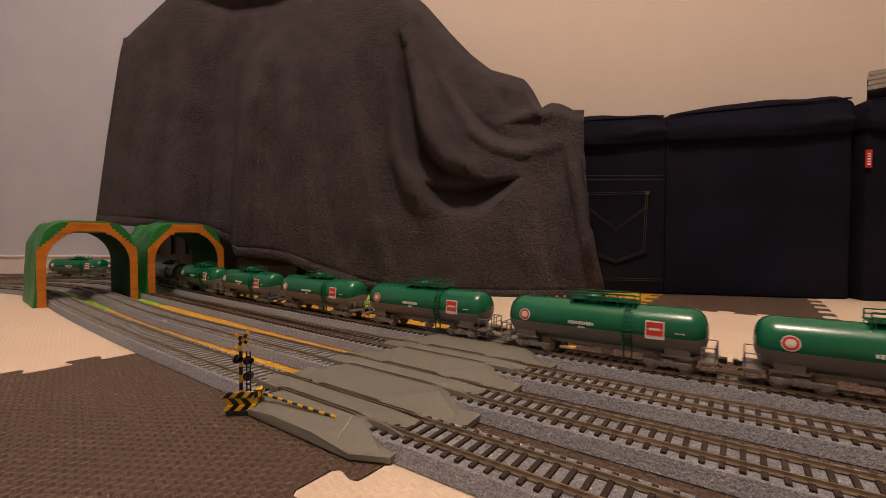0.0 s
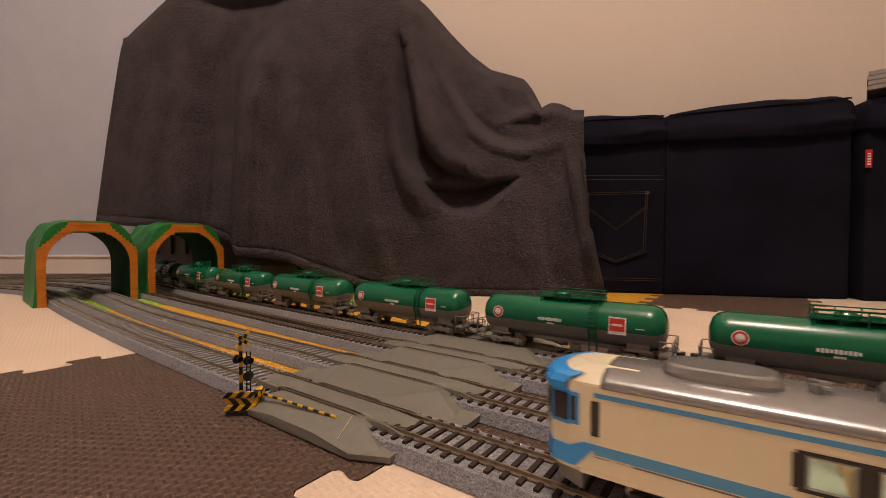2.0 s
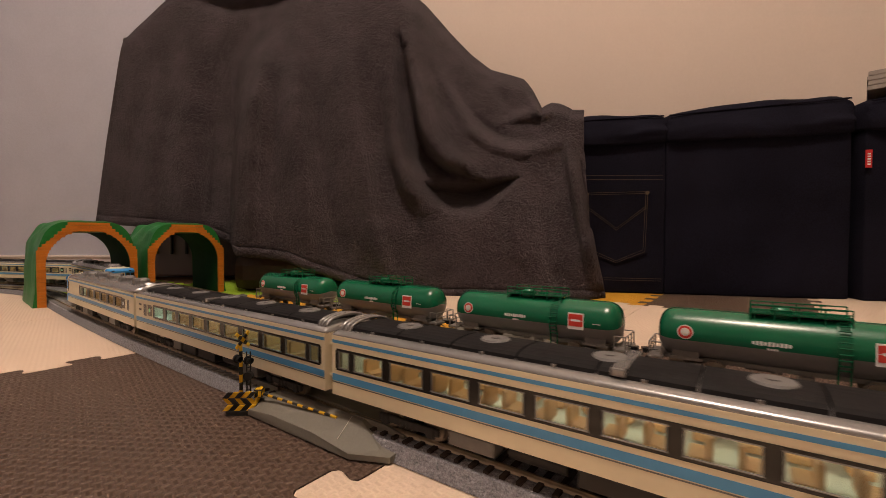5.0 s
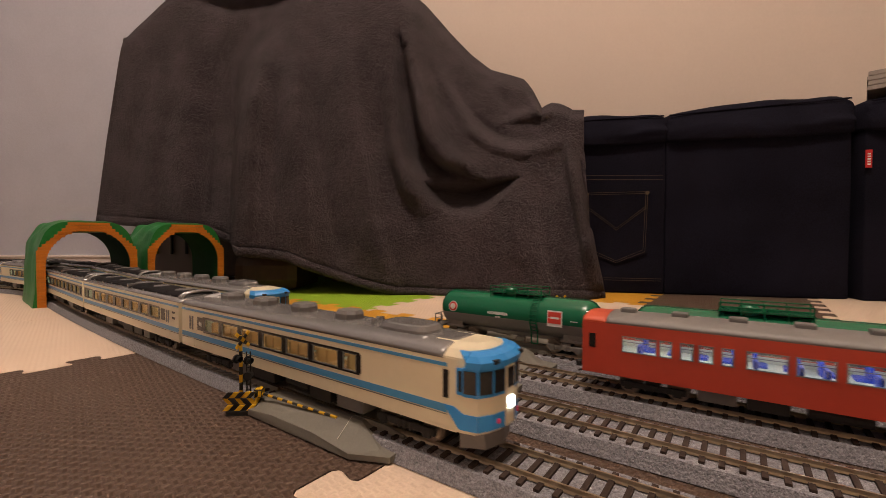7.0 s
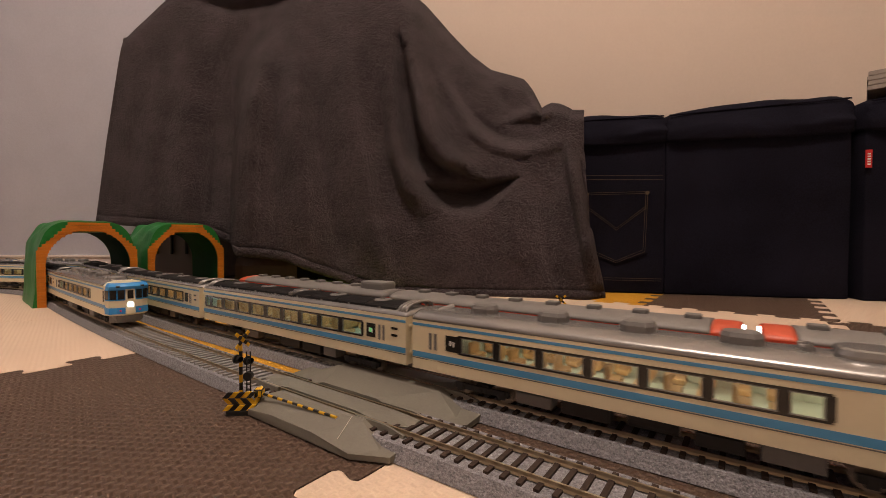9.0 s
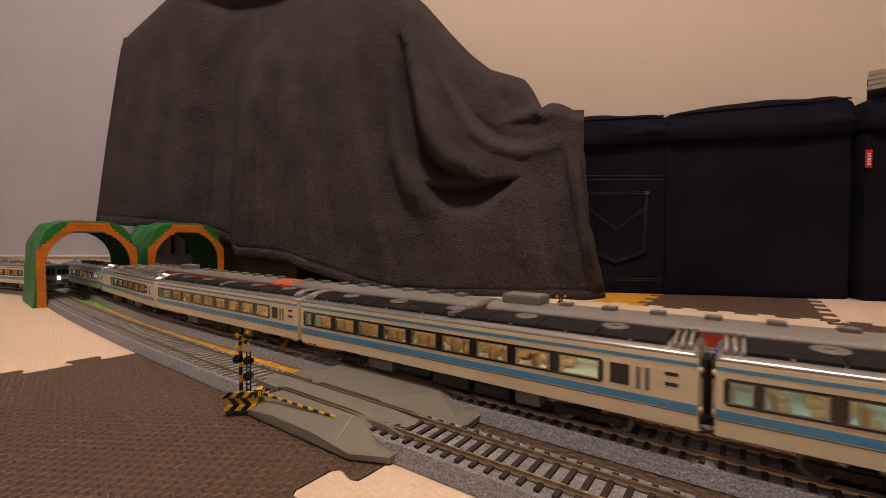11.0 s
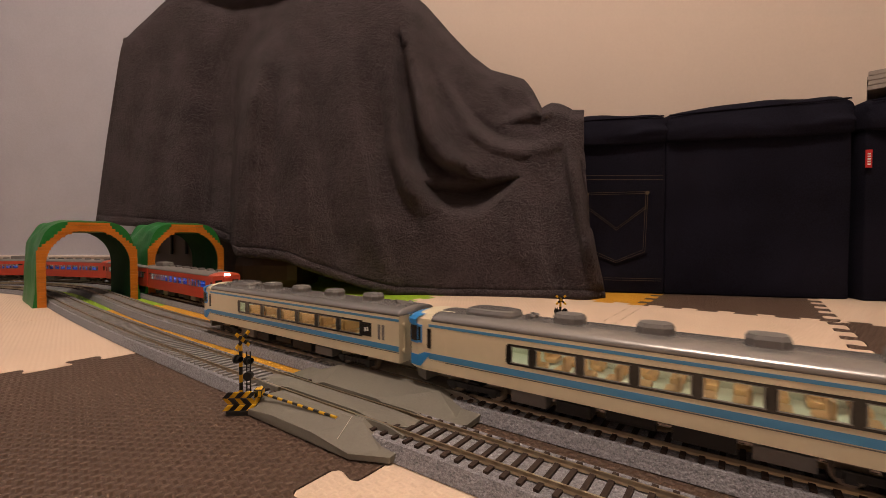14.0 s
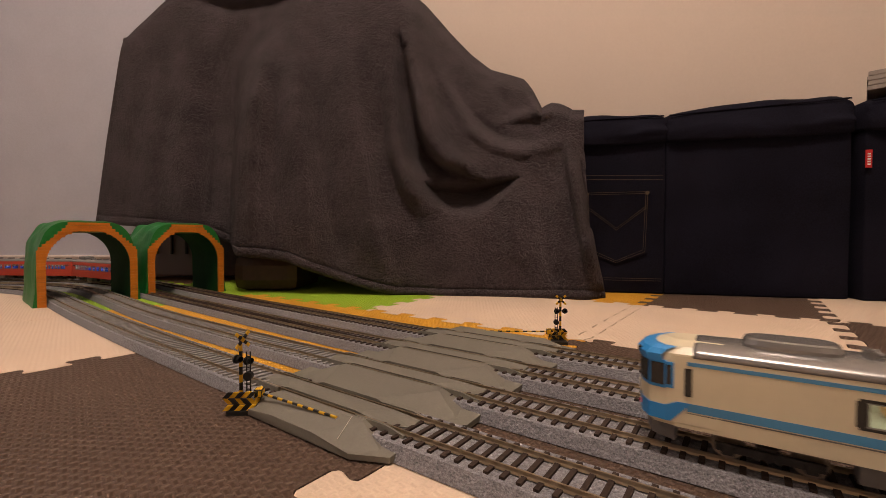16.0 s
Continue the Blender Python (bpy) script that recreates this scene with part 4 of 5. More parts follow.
def inside(parent, half, W, z_floor, z_roof, lamp):
    bm = B()
    box(bm, (0, 0, z_floor), (2 * half - 0.004, 2 * W - 0.003, 0.001))
    box(bm, (half - 0.006, 0, (z_floor + z_roof) / 2), (0.001, 2 * W - 0.003, z_roof - z_floor))
    box(bm, (-half + 0.006, 0, (z_floor + z_roof) / 2), (0.001, 2 * W - 0.003, z_roof - z_floor))
    for y in (-W + 0.0016, W - 0.0016):
        box(bm, (0, y, z_floor + 0.0022), (2 * half - 0.004, 0.0006, 0.0042))
        box(bm, (0, y, z_roof - 0.0030), (2 * half - 0.004, 0.0006, 0.0060))
    part("interior", bm, M["interior"], parent)
    bm = B()
    box(bm, (0, 0, z_roof - 0.0006), (2 * half - 0.02, 0.006, 0.0008))
    part("lamp_strip", bm, M[lamp], parent, "lit interior lamp strip")


def underfloor(parent, spec, z0, z1, mat):
    """Boxes and round tanks hung under the floor: (x, length, kind)."""
    for k, (x, ln, tank) in enumerate(spec):
        bm = B()
        if tank:
            for y in (-0.009, 0.009):
                rod(bm, (x - ln / 2, y, (z0 + z1) / 2), (x + ln / 2, y, (z0 + z1) / 2), (z1 - z0) * 0.46, 14)
        else:
            for y in (-0.0105, 0.0105):
                box(bm, (x, y, (z0 + z1) / 2 + 0.0004 * (k % 3)), (ln, 0.010, (z1 - z0) * (0.8 + 0.1 * (k % 3))), 0.0006)
        part("equipment_box", bm, mat if k % 4 else M["under_grey"], parent)


def coupler(parent, x, s):
    bm = B()
    box(bm, (x + s * 0.003, 0, 0.0105), (0.009, 0.003, 0.0022), 0.0004)
    box(bm, (x + s * 0.0072, 0, 0.0105), (0.003, 0.0055, 0.0036), 0.0006)
    for y in (-0.006, 0.006):
        rod(bm, (x, y, 0.0095), (x + s * 0.006, y, 0.0070), 0.0006, 6)
    part("coupler", bm, M["black"], parent)


L_COACH, W_COACH = 0.2695, 0.0182
Z_BOT, Z_SILL, Z_HEAD, Z_EAVE, Z_TOP = 0.0122, 0.0262, 0.0356, 0.0430, 0.0480


def stripes(parent, x0, x1):
    for z0, z1 in ((0.0196, 0.0231), (0.0392, 0.0408)):
        bm = B()
        for y in (-W_COACH, W_COACH):
            box(bm, ((x0 + x1) / 2, y, (z0 + z1) / 2), (x1 - x0, 0.0003, z1 - z0))
        part("blue_stripe", bm, M["blue_paint"], parent)
    bm = B()
    for y in (-W_COACH, W_COACH):
        box(bm, ((x0 + x1) / 2, y, 0.0189), (x1 - x0, 0.0002, 0.0005))
    part("pin_stripe", bm, M["roof_grey"], parent)


def side_door(parent, x, w=0.0075):
    for y in (-W_COACH, W_COACH):
        bm = B()
        box(bm, (x, y, 0.0252), (w, 0.0002, 0.0260))
        d = part("side_door", bm, M["cream_paint"], parent)
        bm = B()
        for dx in (-0.0019, 0.0019):
            box(bm, (x + dx, y * 1.014, 0.0305), (0.0019, 0.0003, 0.0100))
        part("door_window", bm, M["under_grey"], d)


def dark_panel(parent, x, w, mark):
    for y in (-W_COACH, W_COACH):
        bm = B()
        box(bm, (x, y, (Z_SILL + Z_HEAD) / 2), (w, 0.0004, Z_HEAD - Z_SILL))
        d = part("black_panel", bm, M["panel_dark"], parent)
        if mark:
            bm = B()
            for k in (-1, 1):
                box(bm, (x + k * 0.0011, y * 1.014, (Z_SILL + Z_HEAD) / 2 - 0.0002 * k), (0.0012, 0.0003, 0.0028), 0.0001)
            part("mark", bm, M["white_mark"], d)


def coach_ends(parent, s):
    """A plain gangway end at the end s of the car, with handrails and lamps."""
    x = s * L_COACH / 2
    bm = B()
    box(bm, (x + s * 0.001, 0, 0.026), (0.003, 0.013, 0.029), 0.0008)
    part("gangway", bm, M["panel_dark"], parent)
    for y in (-0.0135, 0.0135):
        bm = B()
        rod(bm, (x + s * 0.0007, y, 0.018), (x + s * 0.0007, y, 0.034), 0.0004, 6)
        for z in (0.020, 0.037):
            rod(bm, (x - s * 0.0002, y, z), (x + s * 0.0012, y, z), 0.0012, 10)
        part("end_handrail", bm, M["cream_paint"], parent)


def front_cab(parent, lit):
    """The driver's cab at the +x end: nose rounded in plan, blue visor and window band, lower blue wings and lamps."""
    L, w = L_COACH / 2, W_COACH + 0.0001
    plan = [(-0.031, -w), (-0.0105, -w), (-0.0040, -w * 0.925), (-0.0004, -w * 0.60), (0.0014, -w * 0.24), (0.0014, w * 0.24), (-0.0004, w * 0.60), (-0.0040, w * 0.925), (-0.0105, w), (-0.031, w)]

    def ring(z, sy, dx, out=0.0, back=0.0):
        pts = []
        for k, (x, y) in enumerate(plan):
            if k in (0, 9):
                pts.append((L + x + back, y * sy * (1 + out / w), z))
            else:
                pts.append((L + x + dx + out, y * sy * (1 + out / w), z))
        return pts

    def slab(k, z0, z1, out, mat, name, owner, a=0.0, b=1.0, thick=0.0012, label=""):
        """A plate on the stretch k of the nose, between two heights."""
        (x0, y0), (x1, y1) = plan[k], plan[k + 1]
        p, q = Vector((L + x0, y0)), Vector((L + x1, y1))
        p, q = p.lerp(q, a), p.lerp(q, b)
        n = Vector((q - p).yx)
        n.y = -n.y
        n = n.normalized()
        bm = B()
        loft(bm, [[(*(p + n * out), z), (*(q + n * out), z), (*(q + n * (out - thick)), z), (*(p + n * (out - thick)), z)] for z in (z0, z1)])
        return part(name, bm, mat, owner, label)

    bm = B()
    loft(bm, [ring(Z_BOT, 0.95, -0.0020), ring(0.0140, 1.0, 0.0), ring(0.0290, 1.0, 0.0002), ring(0.0402, 0.992, -0.0010), ring(0.0436, 0.975, -0.0026), ring(0.0464, 0.80, -0.0060), ring(0.0480, 0.45, -0.0100)])
    part("cab_shell", bm, M["cream_paint"], parent)
    bm = B()
    loft(bm, [ring(z, sy, dx, 0.0006, 0.0225) for z, sy, dx in ((0.0400, 1.0, 0.0006), (0.0428, 1.0, 0.0012), (0.0450, 0.93, -0.0010), (0.0462, 0.82, -0.0040))])
    visor = part("blue_visor", bm, M["cab_blue"], parent, "bright blue visor over the cab windows")
    for sy in (-1, 1):
        bm = B()
        box(bm, (L + 0.0008, sy * 0.0105, 0.0428), (0.0022, 0.0036, 0.0018), 0.0004)
        part("marker_lamp", bm, M["black"], visor)
    for k in (1, 2, 3, 5, 6, 7):
        band = slab(k, 0.0282, 0.0402, 0.0004, M["cab_blue"], "window_band", parent)
        slab(k, 0.0296, 0.0390, 0.0008, M["panel_dark"], "cab_window", band, 0.08, 0.92)
    for sy in (-1, 1):
        bm = B()
        box(bm, (L - 0.0118, sy * (w + 0.0001), 0.0342), (0.0034, 0.0006, 0.0112), 0.0002)
        frame_ob = part("side_window_frame", bm, M["cab_blue"], parent)
        bm = B()
        box(bm, (L - 0.0116, sy * (w + 0.0003), 0.0343), (0.0020, 0.0006, 0.0086), 0.0002)
        part("side_window", bm, M["panel_dark"], frame_ob)
        bm = B()
        box(bm, (L - 0.0190, sy * (w + 0.0002), 0.0320), (0.0028, 0.0005, 0.0120), 0.0002)
        part("cab_door_window", bm, M["panel_dark"], parent)
        bm = B()
        vs = [(L - 0.020, 0.0231), (L - 0.015, 0.0231), (L - 0.0100, 0.0208), (L - 0.0100, 0.0142), (L - 0.0125, 0.0142), (L - 0.0175, 0.0200)]
        a = [bm.verts.new((x, sy * (w + 0.0003), z)) for x, z in vs]
        b = [bm.verts.new((x, sy * (w - 0.0020), z)) for x, z in vs]
        bm.faces.new(a)
        bm.faces.new(b)
        for i in range(6):
            bm.faces.new((a[i], a[(i + 1) % 6], b[(i + 1) % 6], b[i]))
        part("blue_wing", bm, M["cab_blue"], parent)
    for k in (1, 2, 3, 5, 6, 7):
        slab(k, 0.0142, 0.0208, 0.0004, M["cab_blue"], "blue_wing", parent, 0.0, 1.0)
    for k, a, b in ((3, 0.30, 0.52), (5, 0.48, 0.70)):
        slab(k, 0.0166, 0.0184, 0.0010, M["tail_red"], "tail_lamp", parent, a, b)
    door = slab(4, 0.0140, 0.0400, 0.0006, M["cream_paint"], "front_door", parent, 0.08, 0.92)
    slab(4, 0.0300, 0.0386, 0.0009, M["panel_dark"], "door_window", door, 0.2, 0.8)
    bm = B()
    box(bm, (L + 0.0022, 0, 0.0236), (0.0012, 0.0050, 0.0050), 0.0006)
    part("head_sign", bm, M[lit or "white_mark"], parent, "lit train sign" if lit else "unlit train sign")
    bm = B()
    loft(bm, [[(L - 0.014, -0.015, z), (L - 0.004, -0.0125 * k, z), (L - 0.001 * k, 0, z), (L - 0.004, 0.0125 * k, z), (L - 0.014, 0.015, z)] for z, k in ((0.0128, 1.0), (0.0046, 0.8))])
    part("snow_plough", bm, M["under_grey"], parent)


def coach_base(name, label, lamp, group):
    c = thing(name, label, "model train coach", group)
    for x in (-0.088, 0.088):
        bogie(c, x, 0.027, 0.0054, M["under"])
    return c


def windows_at(fracs):
    return [(-L_COACH / 2 + L_COACH * a, -L_COACH / 2 + L_COACH * b) for a, b in fracs]


def cab_coach(label, lamp="lamp_warm", lit=""):
    """Driving coach, cab at +x, grey roof with four air units."""
    c = coach_base("diesel_coach", label, lamp, "cream and blue diesel coaches")
    win = windows_at([(0.135 + 0.092 * k, 0.135 + 0.092 * k + 0.078) for k in range(6)] + [(0.687, 0.725)])
    half = L_COACH / 2
    coach_shell(c, half, W_COACH, Z_BOT, Z_SILL, Z_HEAD, Z_EAVE, win, "cream_paint", "panel_dark", 0.014)
    panes(c, win, W_COACH, Z_SILL, Z_HEAD, True)
    window_band(c, win, W_COACH, Z_SILL, Z_HEAD)
    bm = roof_mesh(-half, half - 0.0205, W_COACH + 0.0001, Z_EAVE - 0.0004, Z_TOP + 0.0004, 0.02)
    part("roof", bm, M["roof_silver"], c, smooth=True)
    stripes(c, -half + 0.0002, half - 0.0185)
    side_door(c, -half + 0.016)
    dark_panel(c, -half + 0.0300, 0.0095, True)
    coach_ends(c, -1)
    front_cab(c, lit)
    inside(c, half - 0.030, W_COACH, 0.0215, 0.0420, lamp)
    seats(c, [-half + 0.042 + k * 0.0128 for k in range(12)], M["seat_tan"], 0.0222)
    for k, f in enumerate((0.155, 0.315, 0.475, 0.630)):
        bm = B()
        octo_box(bm, -half + L_COACH * f, Z_TOP - 0.0012, 0.0160, 0.0130, 0.0062)
        part("air_unit", bm, M["roof_grey"], c)
    bm = B()
    def hump(s, z):
        return [(half - 0.054 + 0.0165 * s * math.copysign(abs(math.cos(a)) ** 0.5, math.cos(a)), 0.0095 * s * math.copysign(abs(math.sin(a)) ** 0.5, math.sin(a)), z) for a in (2 * math.pi * j / 24 for j in range(24))]
    loft(bm, [hump(1.0, Z_TOP - 0.003), hump(1.0, Z_TOP + 0.0012), hump(0.93, Z_TOP + 0.0032), hump(0.80, Z_TOP + 0.0037)])
    part("radiator_hump", bm, M["roof_silver"], c, smooth=False)
    bm = B()
    for y in (-0.003, 0.003):
        rod(bm, (half - 0.0775, y, Z_TOP - 0.001), (half - 0.0775, y, Z_TOP + 0.0028), 0.0016, 12)
        rod(bm, (half - 0.081, y, Z_TOP + 0.0018), (half - 0.076, y, Z_TOP + 0.0018), 0.0010, 8)
    part("horn", bm, M["roof_silver"], c)
    bm = B()
    rod(bm, (-half + 0.010, -0.008, Z_TOP - 0.0025), (-half + 0.016, 0.004, Z_TOP + 0.0002), 0.0028, 10)
    rod(bm, (-half + 0.004, -0.006, Z_TOP - 0.003), (-half + 0.012, -0.006, Z_TOP + 0.0004), 0.0016, 10)
    part("exhaust_pipe", bm, M["roof_silver"], c)
    underfloor(c, [(-0.055, 0.020, False), (-0.028, 0.024, False), (0.002, 0.022, True), (0.028, 0.018, False), (0.052, 0.020, False)], 0.0035, 0.0112, M["under"])
    coupler(c, -half, -1)
    return c


def black_roof_coach(label, lamp, sign):
    """Trailer coach, door at +x, black panelled roof with round fan plates."""
    c = coach_base("diesel_coach", label, lamp, "cream and blue diesel coaches")
    half = L_COACH / 2
    fr = [(0.018, 0.048)] + [(0.060 + 0.0895 * k, 0.060 + 0.0895 * k + 0.073) for k in range(9)]
    win = windows_at(fr)
    coach_shell(c, half, W_COACH, Z_BOT, Z_SILL, Z_HEAD, Z_EAVE, win, "cream_paint", "panel_dark")
    panes(c, win, W_COACH, Z_SILL, Z_HEAD, True)
    window_band(c, win, W_COACH, Z_SILL, Z_HEAD, 0.0020)
    part("roof", roof_mesh(-half, half, W_COACH, Z_EAVE - 0.0004, Z_TOP - 0.0012, 0.2), M["roof_silver"], c, smooth=True)
    stripes(c, -half + 0.0002, half - 0.0002)
    side_door(c, half - 0.0215)
    dark_panel(c, half - 0.0315, 0.0085, sign)
    bm = B()
    for y in (-W_COACH, W_COACH):
        for z in (0.0345, 0.0300):
            box(bm, (half - 0.0100, y, z), (0.0055, 0.0004, 0.0016))
    part("side_vents", bm, M["panel_dark"], c)
    coach_ends(c, -1)
    coach_ends(c, 1)
    inside(c, half, W_COACH, 0.0215, 0.0420, lamp)
    seats(c, [-half + 0.022 + k * 0.0130 for k in range(15)], M["seat_tan"], 0.0222)
    n = 8
    for k in range(n):
        x0 = -half + 0.010 + (L_COACH - 0.022) * k / n
        ln = (L_COACH - 0.022) / n - 0.0007
        bm = B()
        loft(bm, [[(x, 0.0140 * math.cos(math.pi * j / 10), Z_TOP - 0.0035 + 0.0046 * math.sin(math.pi * j / 10) ** 0.5) for j in range(11)] for x in (x0, x0 + ln)])
        part("roof_panel", bm, M["roof_black"], c, "black roof panel")
        for y in (-0.0138, 0.0138):
            bm = B()
            box(bm, (x0 + ln * 0.5, y, Z_TOP - 0.0020), (0.0016, 0.0010, 0.0016), 0.0002)
            part("roof_clip", bm, M["roof_silver"], c)
    for k in range(5):
        bm = B()
        x = -half + L_COACH * (0.14 + 0.18 * k)
        rod(bm, (x, 0, Z_TOP + 0.0006), (x, 0, Z_TOP + 0.0016), 0.0068, 24, 0.0060)
        rod(bm, (x, 0, Z_TOP + 0.0016), (x, 0, Z_TOP + 0.0020), 0.0018, 12)
        part("fan_plate", bm, M["roof_grey"], c, "round grey fan plate")
    bm = B()
    box(bm, (0.006, 0, Z_TOP - 0.0002), (0.0050, 0.0300, 0.0030), 0.0008)
    part("roof_band", bm, M["roof_silver"], c)
    for s in (-1, 1):
        for dx, r in ((0.0035, 0.0011), (0.0065, 0.0011), (0.0095, 0.0009)):
            bm = B()
            rings = []
            for j in range(13):
                a = math.pi * j / 12
                cy, cz = 0.0145 * math.cos(a), Z_EAVE + 0.0012 + 0.0062 * abs(math.sin(a)) ** 0.7
                rings.append([(s * (half - dx) + r * math.cos(k * math.pi / 3), cy + r * math.sin(k * math.pi / 3) * math.cos(a), cz + r * math.sin(k * math.pi / 3) * math.sin(a)) for k in range(6)])
            loft(bm, rings)
            part("roof_pipe", bm, M["roof_silver"], c, smooth=True)
    underfloor(c, [(-0.052, 0.022, False), (-0.024, 0.024, True), (0.006, 0.026, False), (0.034, 0.022, False), (0.056, 0.014, False)], 0.0035, 0.0112, M["under"])
    coupler(c, -half, -1)
    coupler(c, half, 1)
    if sign:
        bm = B()
        for y in (-W_COACH, W_COACH):
            rod(bm, (half - 0.0315, y * 1.018, 0.0310), (half - 0.0315, y * 1.022, 0.0310), 0.0016, 16)
        part("round_mark", bm, M["sign_green"], c)
    return c


L_RED = 0.2460


def red_coach(label, big_box):
    """Vermilion diesel coach with white-framed windows, lit inside, cab at both ends."""
    c = thing("red_coach", label, "model train coach", "vermilion diesel coaches")
    half, W = L_RED / 2, 0.0180
    for x in (-0.084, 0.084):
        bogie(c, x, 0.026, 0.0054, M["under"])
    fr = [(0.062, 0.109), (0.115, 0.135), (0.141, 0.163), (0.174, 0.195), (0.207, 0.226), (0.239, 0.26), (0.265, 0.291), (0.302, 0.358), (0.374, 0.43), (0.445, 0.504), (0.52, 0.578), (0.592, 0.659), (0.682, 0.703), (0.719, 0.745), (0.756, 0.781), (0.799, 0.823), (0.831, 0.904)]
    win = [(-half + L_RED * a, -half + L_RED * b) for a, b in fr]
    zs, zh = 0.0262, 0.0352
    coach_shell(c, half, W, 0.0110, zs, zh, 0.0420, win, "red_paint", "red_paint")
    panes(c, win, W, zs, zh)
    for a, b in win:
        for y in (-W - 0.0001, W + 0.0001):
            bm = B()
            for z in (zs, zh):
                box(bm, ((a + b) / 2, y, z), (b - a + 0.0008, 0.0005, 0.0006))
            for x in (a, b):
                box(bm, (x, y, (zs + zh) / 2), (0.0006, 0.0006, zh - zs + 0.0006))
            box(bm, ((a + b) / 2, y, zs + 0.0060), (b - a, 0.0004, 0.0004))
            part("window_frame", bm, M["under_grey"], c)
    part("roof", roof_mesh(-half, half - 0.014, W, 0.0416, 0.0474, 0.0), M["roof_warm"], c, smooth=True)
    for s in (-1, 1):
        if s > 0:
            part("roof_end", roof_mesh(half - 0.014, half, W * 0.99, 0.0416, 0.0470, 0.12), M["red_end"], c, "orange-red painted roof end", smooth=True)
        bm = B()
        for y in (-0.0112, 0.0112):
            box(bm, (s * (half + 0.0003), y, 0.0330), (0.0010, 0.0085, 0.0080), 0.0004)
        part("end_window", bm, M["panel_dark"], c)
        bm = B()
        box(bm, (s * (half + 0.0008), 0, 0.0260), (0.0020, 0.0095, 0.0290), 0.0006)
        part("gangway_door", bm, M["red_paint"], c)
        if s > 0:
            for y in (-0.0022, 0.0022):
                bm = B()
                rod(bm, (half - 0.003, y, 0.0440), (half + 0.0014, y, 0.0440), 0.0016, 14)
                part("headlight", bm, M["headlight"], c, "lit white headlight")
        for y in (-W, W):
            bm = B()
            if s > 0:
                box(bm, (half - 0.0060, y, 0.0308), (0.0040, 0.0005, 0.0085), 0.0002)
                part("cab_door_window", bm, M["panel_dark"], c)
            else:
                box(bm, (-half + 0.0110, y, 0.0345), (0.0085, 0.0006, 0.0022), 0.0002)
                part("side_vent", bm, M["panel_dark"], c)
        coupler(c, s * half, s)
    for k in range(8):
        bm = B()
        x = -half + L_RED * (0.10 + 0.115 * k)
        box(bm, (x, 0, 0.0480), (0.0085, 0.0075, 0.0034), 0.0008)
        part("roof_vent", bm, M["roof_grey"], c)
    if big_box:
        bm = B()
        box(bm, (-0.100, 0, 0.0494), (0.030, 0.017, 0.0085), 0.002)
        part("roof_tank", bm, M["roof_warm"], c)
    inside(c, half, W, 0.0215, 0.0412, "lamp_white")
    seats(c, [-half + 0.030 + k * 0.0140 for k in range(14)], M["seat_blue"], 0.0196)
    underfloor(c, [(-0.052, 0.020, False), (-0.026, 0.022, False), (0.002, 0.024, True), (0.030, 0.018, False), (0.052, 0.018, False)], 0.0035, 0.0112, M["under"])
    return c


